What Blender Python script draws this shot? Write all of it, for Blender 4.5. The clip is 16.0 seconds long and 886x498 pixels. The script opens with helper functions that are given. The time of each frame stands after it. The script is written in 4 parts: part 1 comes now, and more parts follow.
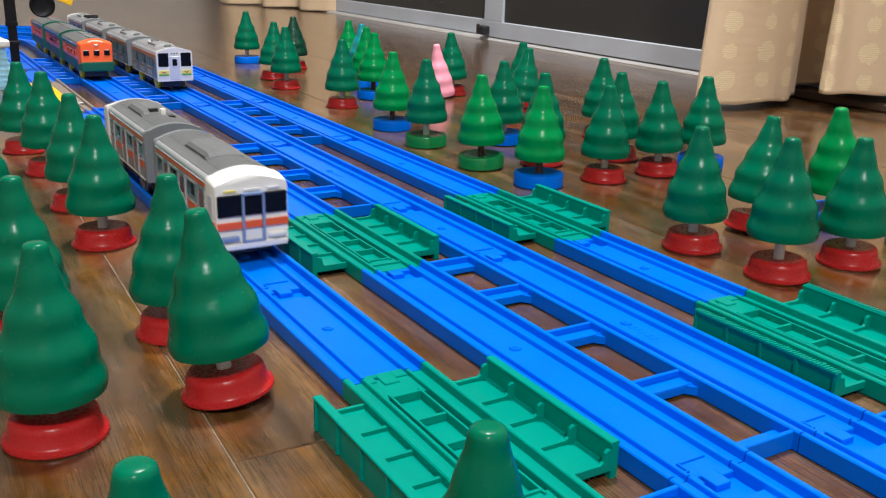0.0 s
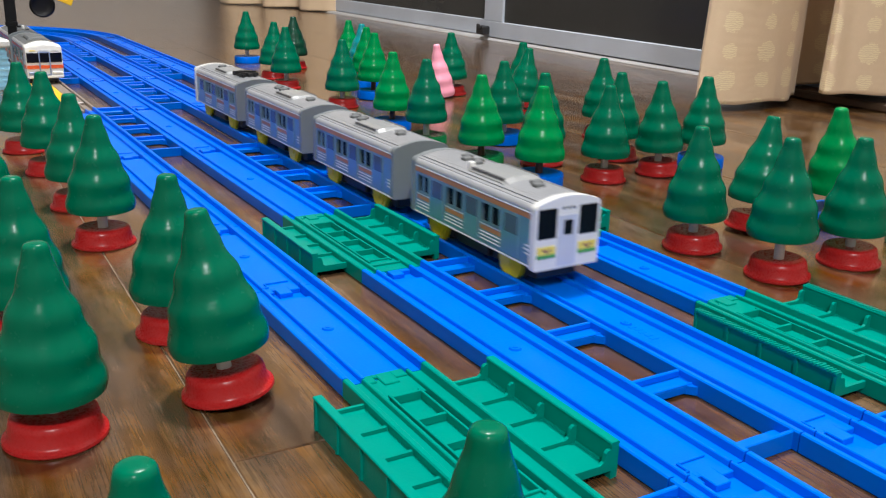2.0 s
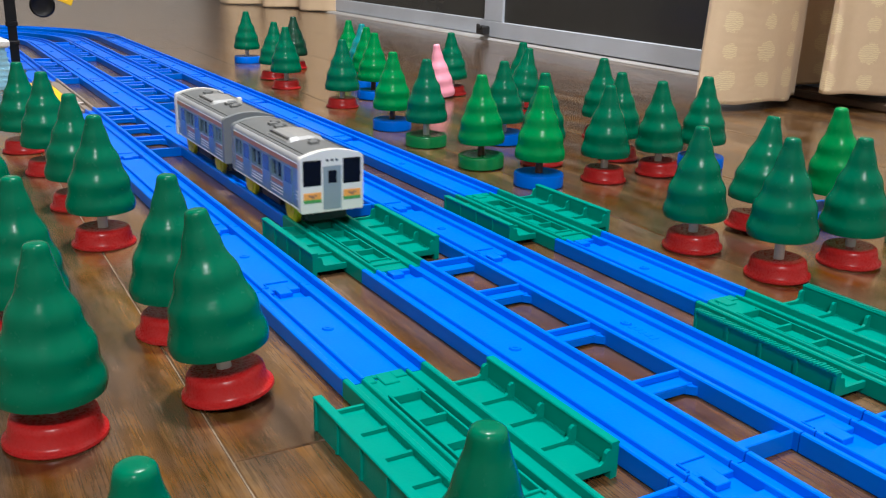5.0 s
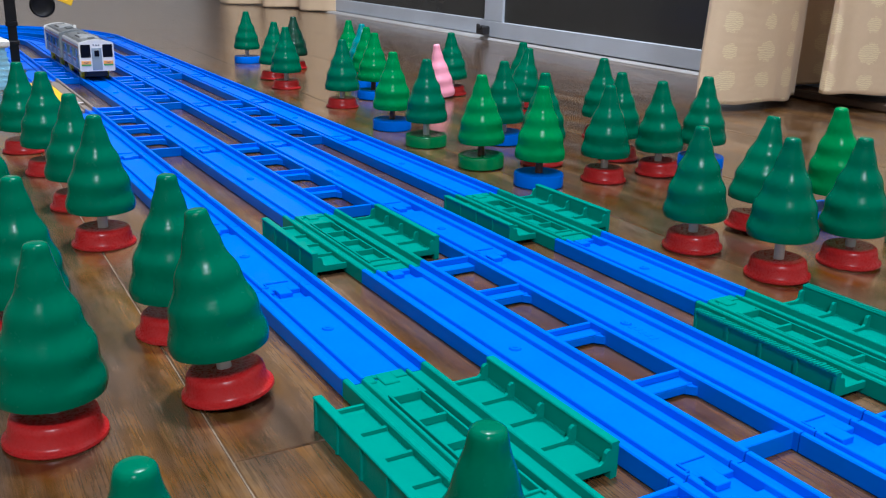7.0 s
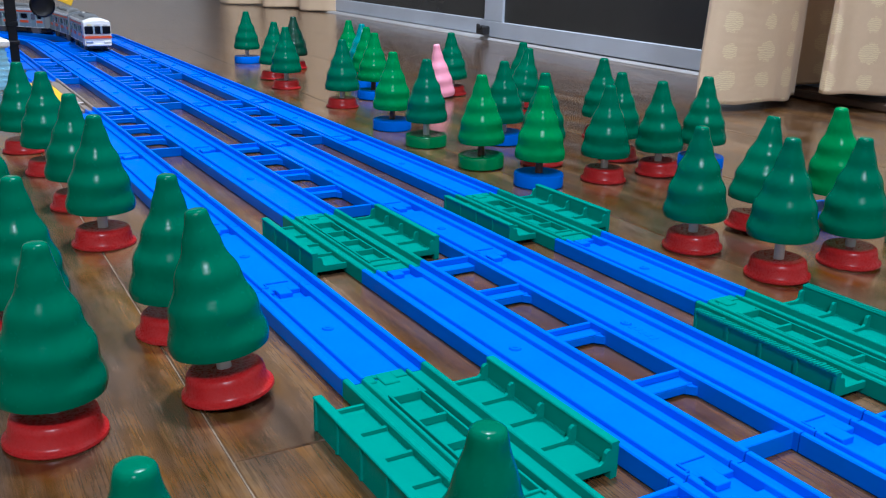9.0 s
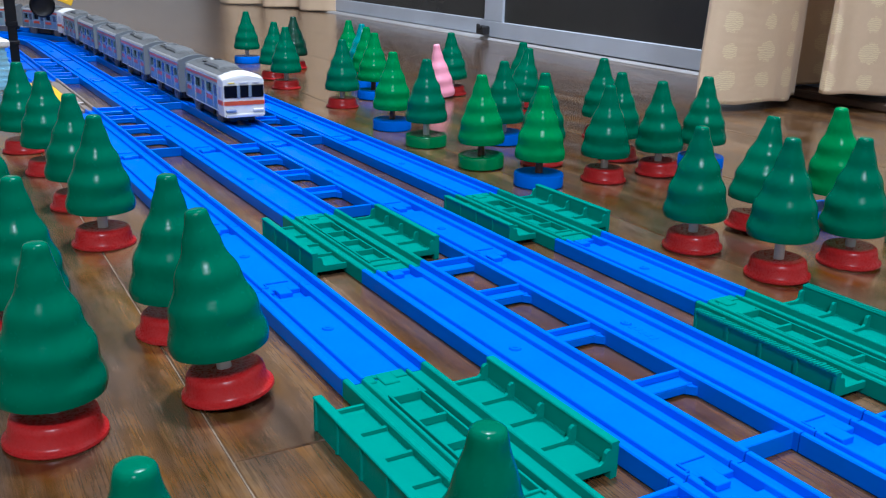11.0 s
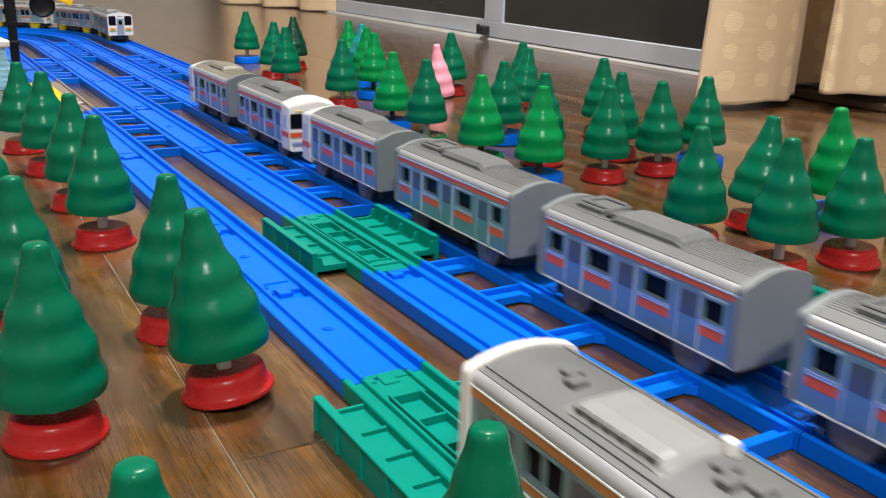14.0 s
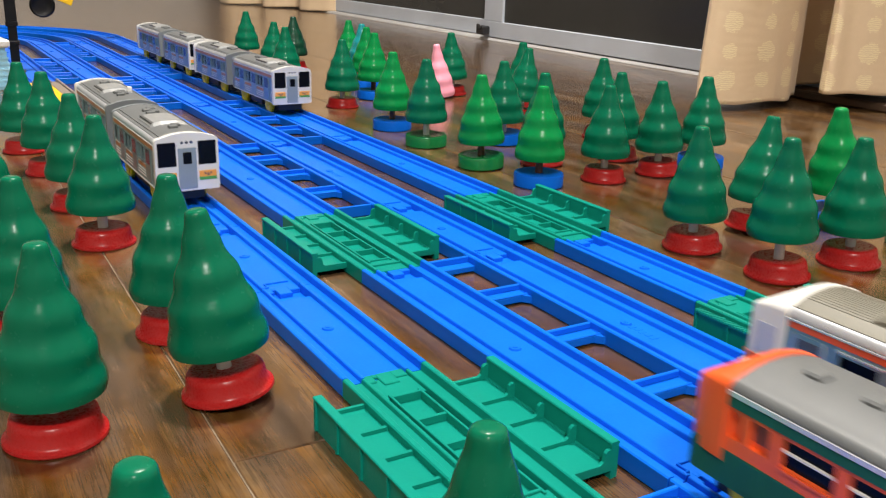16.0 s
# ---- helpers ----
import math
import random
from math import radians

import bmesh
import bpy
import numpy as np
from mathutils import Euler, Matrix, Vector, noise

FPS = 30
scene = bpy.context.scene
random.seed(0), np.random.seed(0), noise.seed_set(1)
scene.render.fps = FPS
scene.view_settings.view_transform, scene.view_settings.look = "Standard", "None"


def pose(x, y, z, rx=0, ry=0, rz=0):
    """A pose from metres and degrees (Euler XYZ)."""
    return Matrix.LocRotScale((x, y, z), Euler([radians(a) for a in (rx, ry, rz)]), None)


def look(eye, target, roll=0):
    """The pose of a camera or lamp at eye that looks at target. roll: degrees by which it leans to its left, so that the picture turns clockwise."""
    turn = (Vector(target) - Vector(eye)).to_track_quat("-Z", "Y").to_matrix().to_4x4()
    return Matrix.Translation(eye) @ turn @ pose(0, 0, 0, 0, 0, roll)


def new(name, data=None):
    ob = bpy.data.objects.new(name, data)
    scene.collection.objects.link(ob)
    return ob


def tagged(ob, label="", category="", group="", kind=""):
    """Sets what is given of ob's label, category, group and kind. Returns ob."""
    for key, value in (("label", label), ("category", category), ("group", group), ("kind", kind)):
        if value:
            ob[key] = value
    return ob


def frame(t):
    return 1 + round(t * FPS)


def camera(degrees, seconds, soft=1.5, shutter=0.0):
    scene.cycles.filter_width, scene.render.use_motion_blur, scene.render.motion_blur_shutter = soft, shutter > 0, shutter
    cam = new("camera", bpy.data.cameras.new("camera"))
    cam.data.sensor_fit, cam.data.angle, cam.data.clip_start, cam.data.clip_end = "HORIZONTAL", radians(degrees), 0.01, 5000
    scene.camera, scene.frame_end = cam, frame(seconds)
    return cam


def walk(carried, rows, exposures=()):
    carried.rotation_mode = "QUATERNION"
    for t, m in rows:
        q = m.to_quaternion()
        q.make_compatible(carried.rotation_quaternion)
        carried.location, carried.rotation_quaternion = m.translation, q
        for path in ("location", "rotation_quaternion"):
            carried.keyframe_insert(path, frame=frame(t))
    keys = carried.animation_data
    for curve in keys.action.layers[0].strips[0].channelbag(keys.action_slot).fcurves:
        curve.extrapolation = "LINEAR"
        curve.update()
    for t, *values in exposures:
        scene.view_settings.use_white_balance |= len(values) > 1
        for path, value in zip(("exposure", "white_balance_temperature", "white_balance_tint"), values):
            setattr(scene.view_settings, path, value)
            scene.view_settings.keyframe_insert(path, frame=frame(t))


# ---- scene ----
cam = camera(51.41, 16.0, soft=1.22, shutter=0.32)
EYE = (-0.14504, -0.17343, 0.15783)
VIEW = look(EYE, (0.10015, 0.23429, 0.00407), 1.647)
walk(cam, [(0.0, VIEW), (16.0, VIEW)], [(0.0, -0.02, 6350, 10), (1.5, -0.05, 6150, 10), (2.5, -0.04, 6350, 10), (3.5, 0.01, 6500, 10), (4.2, 0.02, 6450, 10), (6.5, -0.12, 5680, 10), (7.5, -0.14, 5450, 10), (9.0, -0.15, 5250, 10),
                                          (11.5, -0.15, 5250, 10), (12.5, -0.13, 5500, 10), (13.5, -0.03, 6300, 10), (14.0, 0.04, 6600, 10), (14.5, 0.14, 6780, 10), (15.0, 0.15, 6850, 10), (15.5, 0.11, 6850, 10), (16.0, 0.10, 6850, 10)])

# ---- light: an evening room under two ceiling lamps ----
world = bpy.data.worlds.new("room_air")
world.use_nodes = True
scene.world = world
world.node_tree.nodes["Background"].inputs[0].default_value = (0.9, 0.93, 1.0, 1)
world.node_tree.nodes["Background"].inputs[1].default_value = 0.2


def ceiling_light(x, y, watts, size):
    data = bpy.data.lights.new("ceiling_bulb", "AREA")
    data.shape, data.size, data.energy, data.color = "DISK", size, watts, (1.0, 0.975, 0.95)
    ob = new("ceiling_bulb", data)
    ob.matrix_world = look((x, y, 2.3), (x, y, 0.0))
    return ob


ceiling_light(0.40, 0.60, 82.0, 0.30)
ceiling_light(-0.85, -1.75, 87.0, 0.30)

# ---- materials ----


def material(name, colour, rough=0.4, metal=0.0, grain=0.06, scale=60.0, bump=0.02, coat=0.0, spec=0.5, fine=900.0):
    """A surface with a broad and a fine variation in tone, roughness and relief."""
    m = bpy.data.materials.new(name)
    m.use_nodes = True
    nt = m.node_tree
    b = nt.nodes["Principled BSDF"]
    geo = nt.nodes.new("ShaderNodeTexCoord")
    n1 = nt.nodes.new("ShaderNodeTexNoise")
    n1.inputs["Scale"].default_value, n1.inputs["Detail"].default_value = scale, 4
    n2 = nt.nodes.new("ShaderNodeTexNoise")
    n2.inputs["Scale"].default_value, n2.inputs["Detail"].default_value = fine, 2
    for n in (n1, n2):
        nt.links.new(geo.outputs["Object"], n.inputs["Vector"])
    ramp = nt.nodes.new("ShaderNodeMapRange")
    ramp.inputs["From Min"].default_value, ramp.inputs["From Max"].default_value = 0.3, 0.7
    ramp.inputs["To Min"].default_value, ramp.inputs["To Max"].default_value = 1 - grain, 1 + grain
    nt.links.new(n1.outputs["Fac"], ramp.inputs["Value"])
    hsv = nt.nodes.new("ShaderNodeHueSaturation")
    hsv.inputs["Color"].default_value = (*colour, 1)
    nt.links.new(ramp.outputs[0], hsv.inputs["Value"])
    nt.links.new(hsv.outputs[0], b.inputs["Base Color"])
    rr = nt.nodes.new("ShaderNodeMapRange")
    rr.inputs["To Min"].default_value, rr.inputs["To Max"].default_value = max(rough - 0.07, 0.02), rough + 0.07
    nt.links.new(n2.outputs["Fac"], rr.inputs["Value"])
    nt.links.new(rr.outputs[0], b.inputs["Roughness"])
    b.inputs["Metallic"].default_value = metal
    b.inputs["Specular IOR Level"].default_value = spec
    b.inputs["Coat Weight"].default_value = coat
    if bump:
        bp = nt.nodes.new("ShaderNodeBump")
        bp.inputs["Strength"].default_value, bp.inputs["Distance"].default_value = bump, 0.002
        nt.links.new(n2.outputs["Fac"], bp.inputs["Height"])
        nt.links.new(bp.outputs[0], b.inputs["Normal"])
    return m


BLUE = material("blue_rail_plastic", (0.0, 0.130, 0.68), 0.34, grain=0.07, scale=25, bump=0.03, spec=0.09)
GREEN_RAIL = material("green_bridge_plastic", (0.0, 0.222, 0.170), 0.34, grain=0.06, scale=25, bump=0.03, spec=0.10)
CROWN = material("dark_green_tree_plastic", (0.0, 0.118, 0.060), 0.25, grain=0.09, scale=45, bump=0.05, fine=300, spec=0.13)
CROWN_LIGHT = material("bright_green_tree_plastic", (0.0, 0.205, 0.052), 0.25, grain=0.08, scale=45, bump=0.05, fine=300, spec=0.13)
CROWN_TEAL = material("teal_tree_plastic", (0.004, 0.24, 0.26), 0.25, grain=0.06, bump=0.03)
CROWN_DARK = material("blackish_green_tree_plastic", (0.004, 0.045, 0.026), 0.2, grain=0.06, bump=0.03)
CROWN_PINK = material("pink_tree_plastic", (0.92, 0.36, 0.48), 0.4, grain=0.04, bump=0.02)
RED = material("red_base_plastic", (0.34, 0.013, 0.013), 0.28, grain=0.09, scale=50, bump=0.04, spec=0.25)
GREEN_BASE = material("green_base_plastic", (0.004, 0.205, 0.055), 0.25, grain=0.05)
TRUNK_GREY = material("grey_trunk_plastic", (0.58, 0.58, 0.56), 0.4, grain=0.05)
TRUNK_BROWN = material("brown_trunk_plastic", (0.09, 0.035, 0.015), 0.4, grain=0.08)
SILVER = material("silver_car_paint", (0.250, 0.370, 0.395), 0.33, metal=0.60, grain=0.05, scale=60, bump=0.015)
ROOF_GREY = material("grey_roof_plastic", (0.120, 0.128, 0.130), 0.5, grain=0.07, scale=60, bump=0.03)
ROOF_MATT = material("matt_grey_vent_plastic", (0.125, 0.132, 0.134), 0.7, grain=0.06, scale=60, bump=0.03, spec=0.25)
ROOF_KHAKI = material("khaki_grey_roof_plastic", (0.175, 0.168, 0.135), 0.45, grain=0.07, scale=60, bump=0.03)
# Lighter than SILVER: the eave's bright highlight is partly put into this colour.
EAVE = material("bright_silver_eave_paint", (0.50, 0.52, 0.55), 0.30, metal=0.50, grain=0.04, scale=60, bump=0.01)
ROOF_PALE = material("pale_silver_roof_plastic", (0.31, 0.32, 0.335), 0.4, metal=0.3, grain=0.05, scale=60, bump=0.03)
END_GREY = material("grey_car_end_plastic", (0.190, 0.212, 0.220), 0.42, grain=0.05)
WHITE = material("white_cab_plastic", (0.71, 0.71, 0.68), 0.32, grain=0.03, bump=0.02)
BLACK_GLASS = material("black_cab_glass", (0.005, 0.006, 0.010), 0.25, grain=0.1, bump=0.0, spec=0.12)
PANE = material("smoky_grey_pane", (0.10, 0.115, 0.15), 0.18, metal=0.2, grain=0.06, bump=0.0)
ORANGE = material("orange_band_paint", (0.72, 0.10, 0.025), 0.35, grain=0.05)
BROWN_BAND = material("brownish_orange_band_paint", (0.46, 0.18, 0.055), 0.35, grain=0.05)
ORANGE_BODY = material("vermilion_body_plastic", (0.80, 0.11, 0.025), 0.32, grain=0.05, bump=0.02)
GREEN_BODY = material("deep_green_body_plastic", (0.01, 0.105, 0.066), 0.42, grain=0.05, bump=0.02, spec=0.25)
BLUE_FRAME = material("blue_grey_frame_paint", (0.19, 0.27, 0.45), 0.4, grain=0.05)
DOOR_GREY = material("grey_blue_door_paint", (0.24, 0.30, 0.34), 0.4, grain=0.05)
YELLOW = material("yellow_wheel_plastic", (0.62, 0.55, 0.015), 0.32, grain=0.05, bump=0.02)
DARK = material("black_underframe_plastic", (0.013, 0.013, 0.015), 0.45, grain=0.1)
STEEL = material("dull_steel_wheel", (0.22, 0.22, 0.23), 0.4, metal=0.6, grain=0.06)
EMBLEM_GREEN = material("green_emblem_print", (0.08, 0.33, 0.08), 0.4)
EMBLEM_ORANGE = material("orange_emblem_print", (0.85, 0.36, 0.08), 0.4)
EMBLEM_YELLOW = material("yellow_emblem_print", (0.75, 0.62, 0.12), 0.4)
EMBLEM_BROWN = material("brown_emblem_print", (0.30, 0.15, 0.10), 0.4)
DOOR_BROWN = material("brownish_red_door_pane", (0.20, 0.035, 0.015), 0.3, grain=0.05)
DARK_STRIP = material("dark_brown_strip_wood", (0.060, 0.036, 0.022), 0.4, grain=0.25, scale=30)
SILL_GREY = material("dull_grey_sill_metal", (0.38, 0.37, 0.36), 0.55, metal=0.1, grain=0.08, scale=12, fine=400, bump=0.02)
ALU = material("brushed_aluminium_frame", (0.56, 0.61, 0.68), 0.45, metal=0.2, grain=0.05, scale=12, fine=400, bump=0.02)
NIGHT_GLASS = material("dark_window_glass", (0.032, 0.033, 0.031), 0.22, grain=0.15, scale=3, bump=0.0)
WALL = material("dim_beige_wallpaper", (0.46, 0.43, 0.39), 0.8, grain=0.04, scale=8, fine=300, bump=0.08)
CEIL = material("white_ceiling_paper", (0.75, 0.74, 0.71), 0.85, grain=0.03, scale=6, fine=300, bump=0.08)
POST_BLACK = material("black_post_plastic", (0.006, 0.006, 0.007), 0.4, grain=0.1, spec=0.2)
DUST = material("dusty_board_joint", (0.20, 0.15, 0.10), 0.8, grain=0.6, scale=30)
TRIM = material("bright_metal_trim", (0.72, 0.76, 0.80), 0.25, metal=0.5, grain=0.03)
LAMP_WHITE = material("white_lamp_cover", (0.8, 0.8, 0.78), 0.5)
PALE_PANE = material("pale_lavender_pane", (0.52, 0.55, 0.62), 0.3, grain=0.04)
SIGN_YELLOW = material("yellow_sign_plastic", (0.85, 0.50, 0.01), 0.4)
SKY_PLASTIC = material("pale_blue_clear_plastic", (0.30, 0.60, 0.78), 0.25, grain=0.05)
PALE_PLASTIC = material("pale_grey_plastic", (0.55, 0.56, 0.55), 0.4, grain=0.05)


def wood_floor():
    m = bpy.data.materials.new("brown_floor_wood")
    m.use_nodes = True
    nt = m.node_tree
    b = nt.nodes["Principled BSDF"]
    co = nt.nodes.new("ShaderNodeTexCoord")
    info = nt.nodes.new("ShaderNodeObjectInfo")
    mp = nt.nodes.new("ShaderNodeMapping")
    mp.inputs["Scale"].default_value = (60, 4.5, 30)
    add = nt.nodes.new("ShaderNodeVectorMath")
    add.operation = "MULTIPLY_ADD"
    add.inputs[1].default_value = (37, 37, 37)
    nt.links.new(info.outputs["Random"], add.inputs[0])
    nt.links.new(co.outputs["Object"], mp.inputs["Vector"])
    nt.links.new(mp.outputs[0], add.inputs[2])
    grain = nt.nodes.new("ShaderNodeTexNoise")
    grain.inputs["Scale"].default_value, grain.inputs["Detail"].default_value, grain.inputs["Roughness"].default_value = 1.0, 7, 0.62
    nt.links.new(add.outputs[0], grain.inputs["Vector"])
    mp2 = nt.nodes.new("ShaderNodeMapping")
    mp2.inputs["Scale"].default_value = (1500, 45, 100)
    nt.links.new(co.outputs["Object"], mp2.inputs["Vector"])
    pore = nt.nodes.new("ShaderNodeTexNoise")
    pore.inputs["Scale"].default_value, pore.inputs["Detail"].default_value = 1.0, 3
    nt.links.new(mp2.outputs[0], pore.inputs["Vector"])
    broad = nt.nodes.new("ShaderNodeTexNoise")
    broad.inputs["Scale"].default_value, broad.inputs["Detail"].default_value, broad.inputs["Roughness"].default_value = 16, 9, 0.72
    nt.links.new(co.outputs["Object"], broad.inputs["Vector"])
    ramp = nt.nodes.new("ShaderNodeValToRGB")
    e = ramp.color_ramp.elements
    e[0].position, e[0].color = 0.28, (0.034, 0.0145, 0.0050, 1)
    e[1].position, e[1].color = 0.72, (0.182, 0.094, 0.030, 1)
    mid = e.new(0.52)
    mid.color = (0.098, 0.046, 0.0145, 1)
    nt.links.new(grain.outputs["Fac"], ramp.inputs[0])
    mul = nt.nodes.new("ShaderNodeMapRange")
    mul.inputs["From Min"].default_value, mul.inputs["From Max"].default_value = 0.36, 0.56
    mul.inputs["To Min"].default_value, mul.inputs["To Max"].default_value = 0.70, 1.08
    nt.links.new(pore.outputs["Fac"], mul.inputs["Value"])
    hsv = nt.nodes.new("ShaderNodeHueSaturation")
    nt.links.new(ramp.outputs[0], hsv.inputs["Color"])
    nt.links.new(mul.outputs[0], hsv.inputs["Value"])
    tone = nt.nodes.new("ShaderNodeMapRange")
    tone.inputs["From Min"].default_value, tone.inputs["From Max"].default_value = 0.25, 0.75
    tone.inputs["To Min"].default_value, tone.inputs["To Max"].default_value = 0.42, 1.58
    nt.links.new(broad.outputs["Fac"], tone.inputs["Value"])
    hsv2 = nt.nodes.new("ShaderNodeHueSaturation")
    nt.links.new(hsv.outputs[0], hsv2.inputs["Color"])
    nt.links.new(tone.outputs[0], hsv2.inputs["Value"])
    patch = nt.nodes.new("ShaderNodeTexNoise")
    patch.inputs["Scale"].default_value, patch.inputs["Detail"].default_value, patch.inputs["Roughness"].default_value = 1.0, 6, 0.65
    mp3 = nt.nodes.new("ShaderNodeMapping")
    mp3.inputs["Scale"].default_value, mp3.inputs["Location"].default_value = (38, 13, 20), (4, 9, 0)
    nt.links.new(co.outputs["Object"], mp3.inputs["Vector"])
    nt.links.new(mp3.outputs[0], patch.inputs["Vector"])
    dull = nt.nodes.new("ShaderNodeMapRange")
    dull.inputs["From Min"].default_value, dull.inputs["From Max"].default_value = 0.35, 0.65
    dull.inputs["To Min"].default_value, dull.inputs["To Max"].default_value = 0.66, 1.16
    nt.links.new(patch.outputs["Fac"], dull.inputs["Value"])
    nt.links.new(dull.outputs[0], hsv2.inputs["Saturation"])
    nt.links.new(hsv2.outputs[0], b.inputs["Base Color"])
    rr = nt.nodes.new("ShaderNodeMapRange")
    rr.inputs["To Min"].default_value, rr.inputs["To Max"].default_value = 0.13, 0.27
    b.inputs["Specular IOR Level"].default_value = 0.40
    b.inputs["Coat Weight"].default_value, b.inputs["Coat Roughness"].default_value = 0.60, 0.20
    nt.links.new(broad.outputs["Fac"], rr.inputs["Value"])
    nt.links.new(rr.outputs[0], b.inputs["Roughness"])
    bp = nt.nodes.new("ShaderNodeBump")
    bp.inputs["Strength"].default_value, bp.inputs["Distance"].default_value = 0.16, 0.001
    nt.links.new(pore.outputs["Fac"], bp.inputs["Height"])
    nt.links.new(bp.outputs[0], b.inputs["Normal"])
    return m


def brocade(pattern):
    """Beige cloth; with a woven grid of pale gold medallions, large and small by turns."""
    m = bpy.data.materials.new("beige_curtain_cloth")
    m.use_nodes = True
    nt = m.node_tree

    def node(kind, **values):
        n = nt.nodes.new(kind)
        for k, v in values.items():
            if k == "op":
                n.operation = v
            else:
                n.inputs[int(k[1:])].default_value = v
        return n

    def link(a, b, i, out=0):
        nt.links.new(a.outputs[out], b.inputs[i])
        return b
    b = nt.nodes["Principled BSDF"]
    co = nt.nodes.new("ShaderNodeTexCoord")
    broad = nt.nodes.new("ShaderNodeTexNoise")
    broad.inputs["Scale"].default_value, broad.inputs["Detail"].default_value, broad.inputs["Roughness"].default_value = 30, 8, 0.7
    nt.links.new(co.outputs["Object"], broad.inputs["Vector"])
    ramp = nt.nodes.new("ShaderNodeValToRGB")
    e = ramp.color_ramp.elements
    e[0].color, e[1].color = (0.61, 0.445, 0.275, 1), (0.74, 0.565, 0.37, 1)
    nt.links.new(broad.outputs["Fac"], ramp.inputs[0])
    thread = nt.nodes.new("ShaderNodeTexWave")
    thread.bands_direction = "Y"
    thread.inputs["Scale"].default_value, thread.inputs["Distortion"].default_value = 330, 2.0
    thread.inputs["Detail"].default_value = 2
    nt.links.new(co.outputs["UV"], thread.inputs["Vector"])
    colour = ramp
    if pattern:
        sep = nt.nodes.new("ShaderNodeSeparateXYZ")
        nt.links.new(co.outputs["UV"], sep.inputs[0])
        us = link(sep, node("ShaderNodeMath", op="MULTIPLY_ADD", _1=1 / 0.0470, _2=0.415), 0, 0)
        vs = link(sep, node("ShaderNodeMath", op="MULTIPLY_ADD", _1=1 / 0.0309, _2=0.413), 0, 1)
        fu, fv = link(us, node("ShaderNodeMath", op="FRACT"), 0), link(vs, node("ShaderNodeMath", op="FRACT"), 0)
        ou, ov = link(us, node("ShaderNodeMath", op="FLOOR"), 0), link(vs, node("ShaderNodeMath", op="FLOOR"), 0)
        both = link(ov, link(ou, node("ShaderNodeMath", op="ADD"), 0), 1)
        half = link(both, node("ShaderNodeMath", op="MULTIPLY", _1=0.5), 0)
        odd = link(half, node("ShaderNodeMath", op="FRACT"), 0)
        radius = link(odd, node("ShaderNodeMath", op="MULTIPLY_ADD", _1=0.0060, _2=0.0088), 0)
        cu = link(fu, node("ShaderNodeMath", op="MULTIPLY_ADD", _1=0.0470, _2=-0.0235), 0)
        cv = link(fv, node("ShaderNodeMath", op="MULTIPLY_ADD", _1=0.0309, _2=-0.01545), 0)
        vec = link(cv, link(cu, nt.nodes.new("ShaderNodeCombineXYZ"), 0), 1)
        far = node("ShaderNodeVectorMath", op="LENGTH")
        nt.links.new(vec.outputs[0], far.inputs[0])
        d = nt.nodes.new("ShaderNodeMath")
        d.operation = "SUBTRACT"
        nt.links.new(radius.outputs[0], d.inputs[0])
        nt.links.new(far.outputs["Value"], d.inputs[1])
        inside = nt.nodes.new("ShaderNodeMapRange")
        inside.inputs["From Min"].default_value, inside.inputs["From Max"].default_value = -0.0004, 0.0006
        ragged = nt.nodes.new("ShaderNodeTexNoise")
        ragged.inputs["Scale"].default_value, ragged.inputs["Detail"].default_value = 260, 3
        nt.links.new(co.outputs["UV"], ragged.inputs["Vector"])
        rough_edge = link(ragged, node("ShaderNodeMath", op="MULTIPLY_ADD", _1=0.0110, _2=-0.0058), 0)
        nt.links.new(link(d, link(rough_edge, node("ShaderNodeMath", op="ADD"), 0), 1).outputs[0], inside.inputs["Value"])
        curl = nt.nodes.new("ShaderNodeTexWave")
        curl.bands_direction = "Y"
        curl.inputs["Scale"].default_value, curl.inputs["Distortion"].default_value, curl.inputs["Detail"].default_value = 150, 7.0, 3
        nt.links.new(co.outputs["UV"], curl.inputs["Vector"])
        lines = nt.nodes.new("ShaderNodeMapRange")
        lines.inputs["From Min"].default_value, lines.inputs["From Max"].default_value = 0.25, 0.6
        lines.inputs["To Min"].default_value = 0.15
        nt.links.new(curl.outputs["Fac"], lines.inputs["Value"])
        mask = link(lines, link(inside, node("ShaderNodeMath", op="MULTIPLY"), 0), 1)
        mix = nt.nodes.new("ShaderNodeMix")
        mix.data_type = "RGBA"
        nt.links.new(mask.outputs[0], mix.inputs[0])
        nt.links.new(ramp.outputs[0], mix.inputs[6])
        mix.inputs[7].default_value = (0.80, 0.665, 0.41, 1)
        nt.links.new(mix.outputs[2], b.inputs["Base Color"])
    else:
        nt.links.new(ramp.outputs[0], b.inputs["Base Color"])
    b.inputs["Roughness"].default_value = 0.6
    b.inputs["Sheen Weight"].default_value = 0.2
    bp = nt.nodes.new("ShaderNodeBump")
    bp.inputs["Strength"].default_value, bp.inputs["Distance"].default_value = 0.35, 0.0008
    nt.links.new(thread.outputs["Fac"], bp.inputs["Height"])
    nt.links.new(bp.outputs[0], b.inputs["Normal"])
    return m


WOOD = wood_floor()
CLOTH = brocade(True)
CLOTH_PLAIN = brocade(False)

# ---- mesh helpers ----


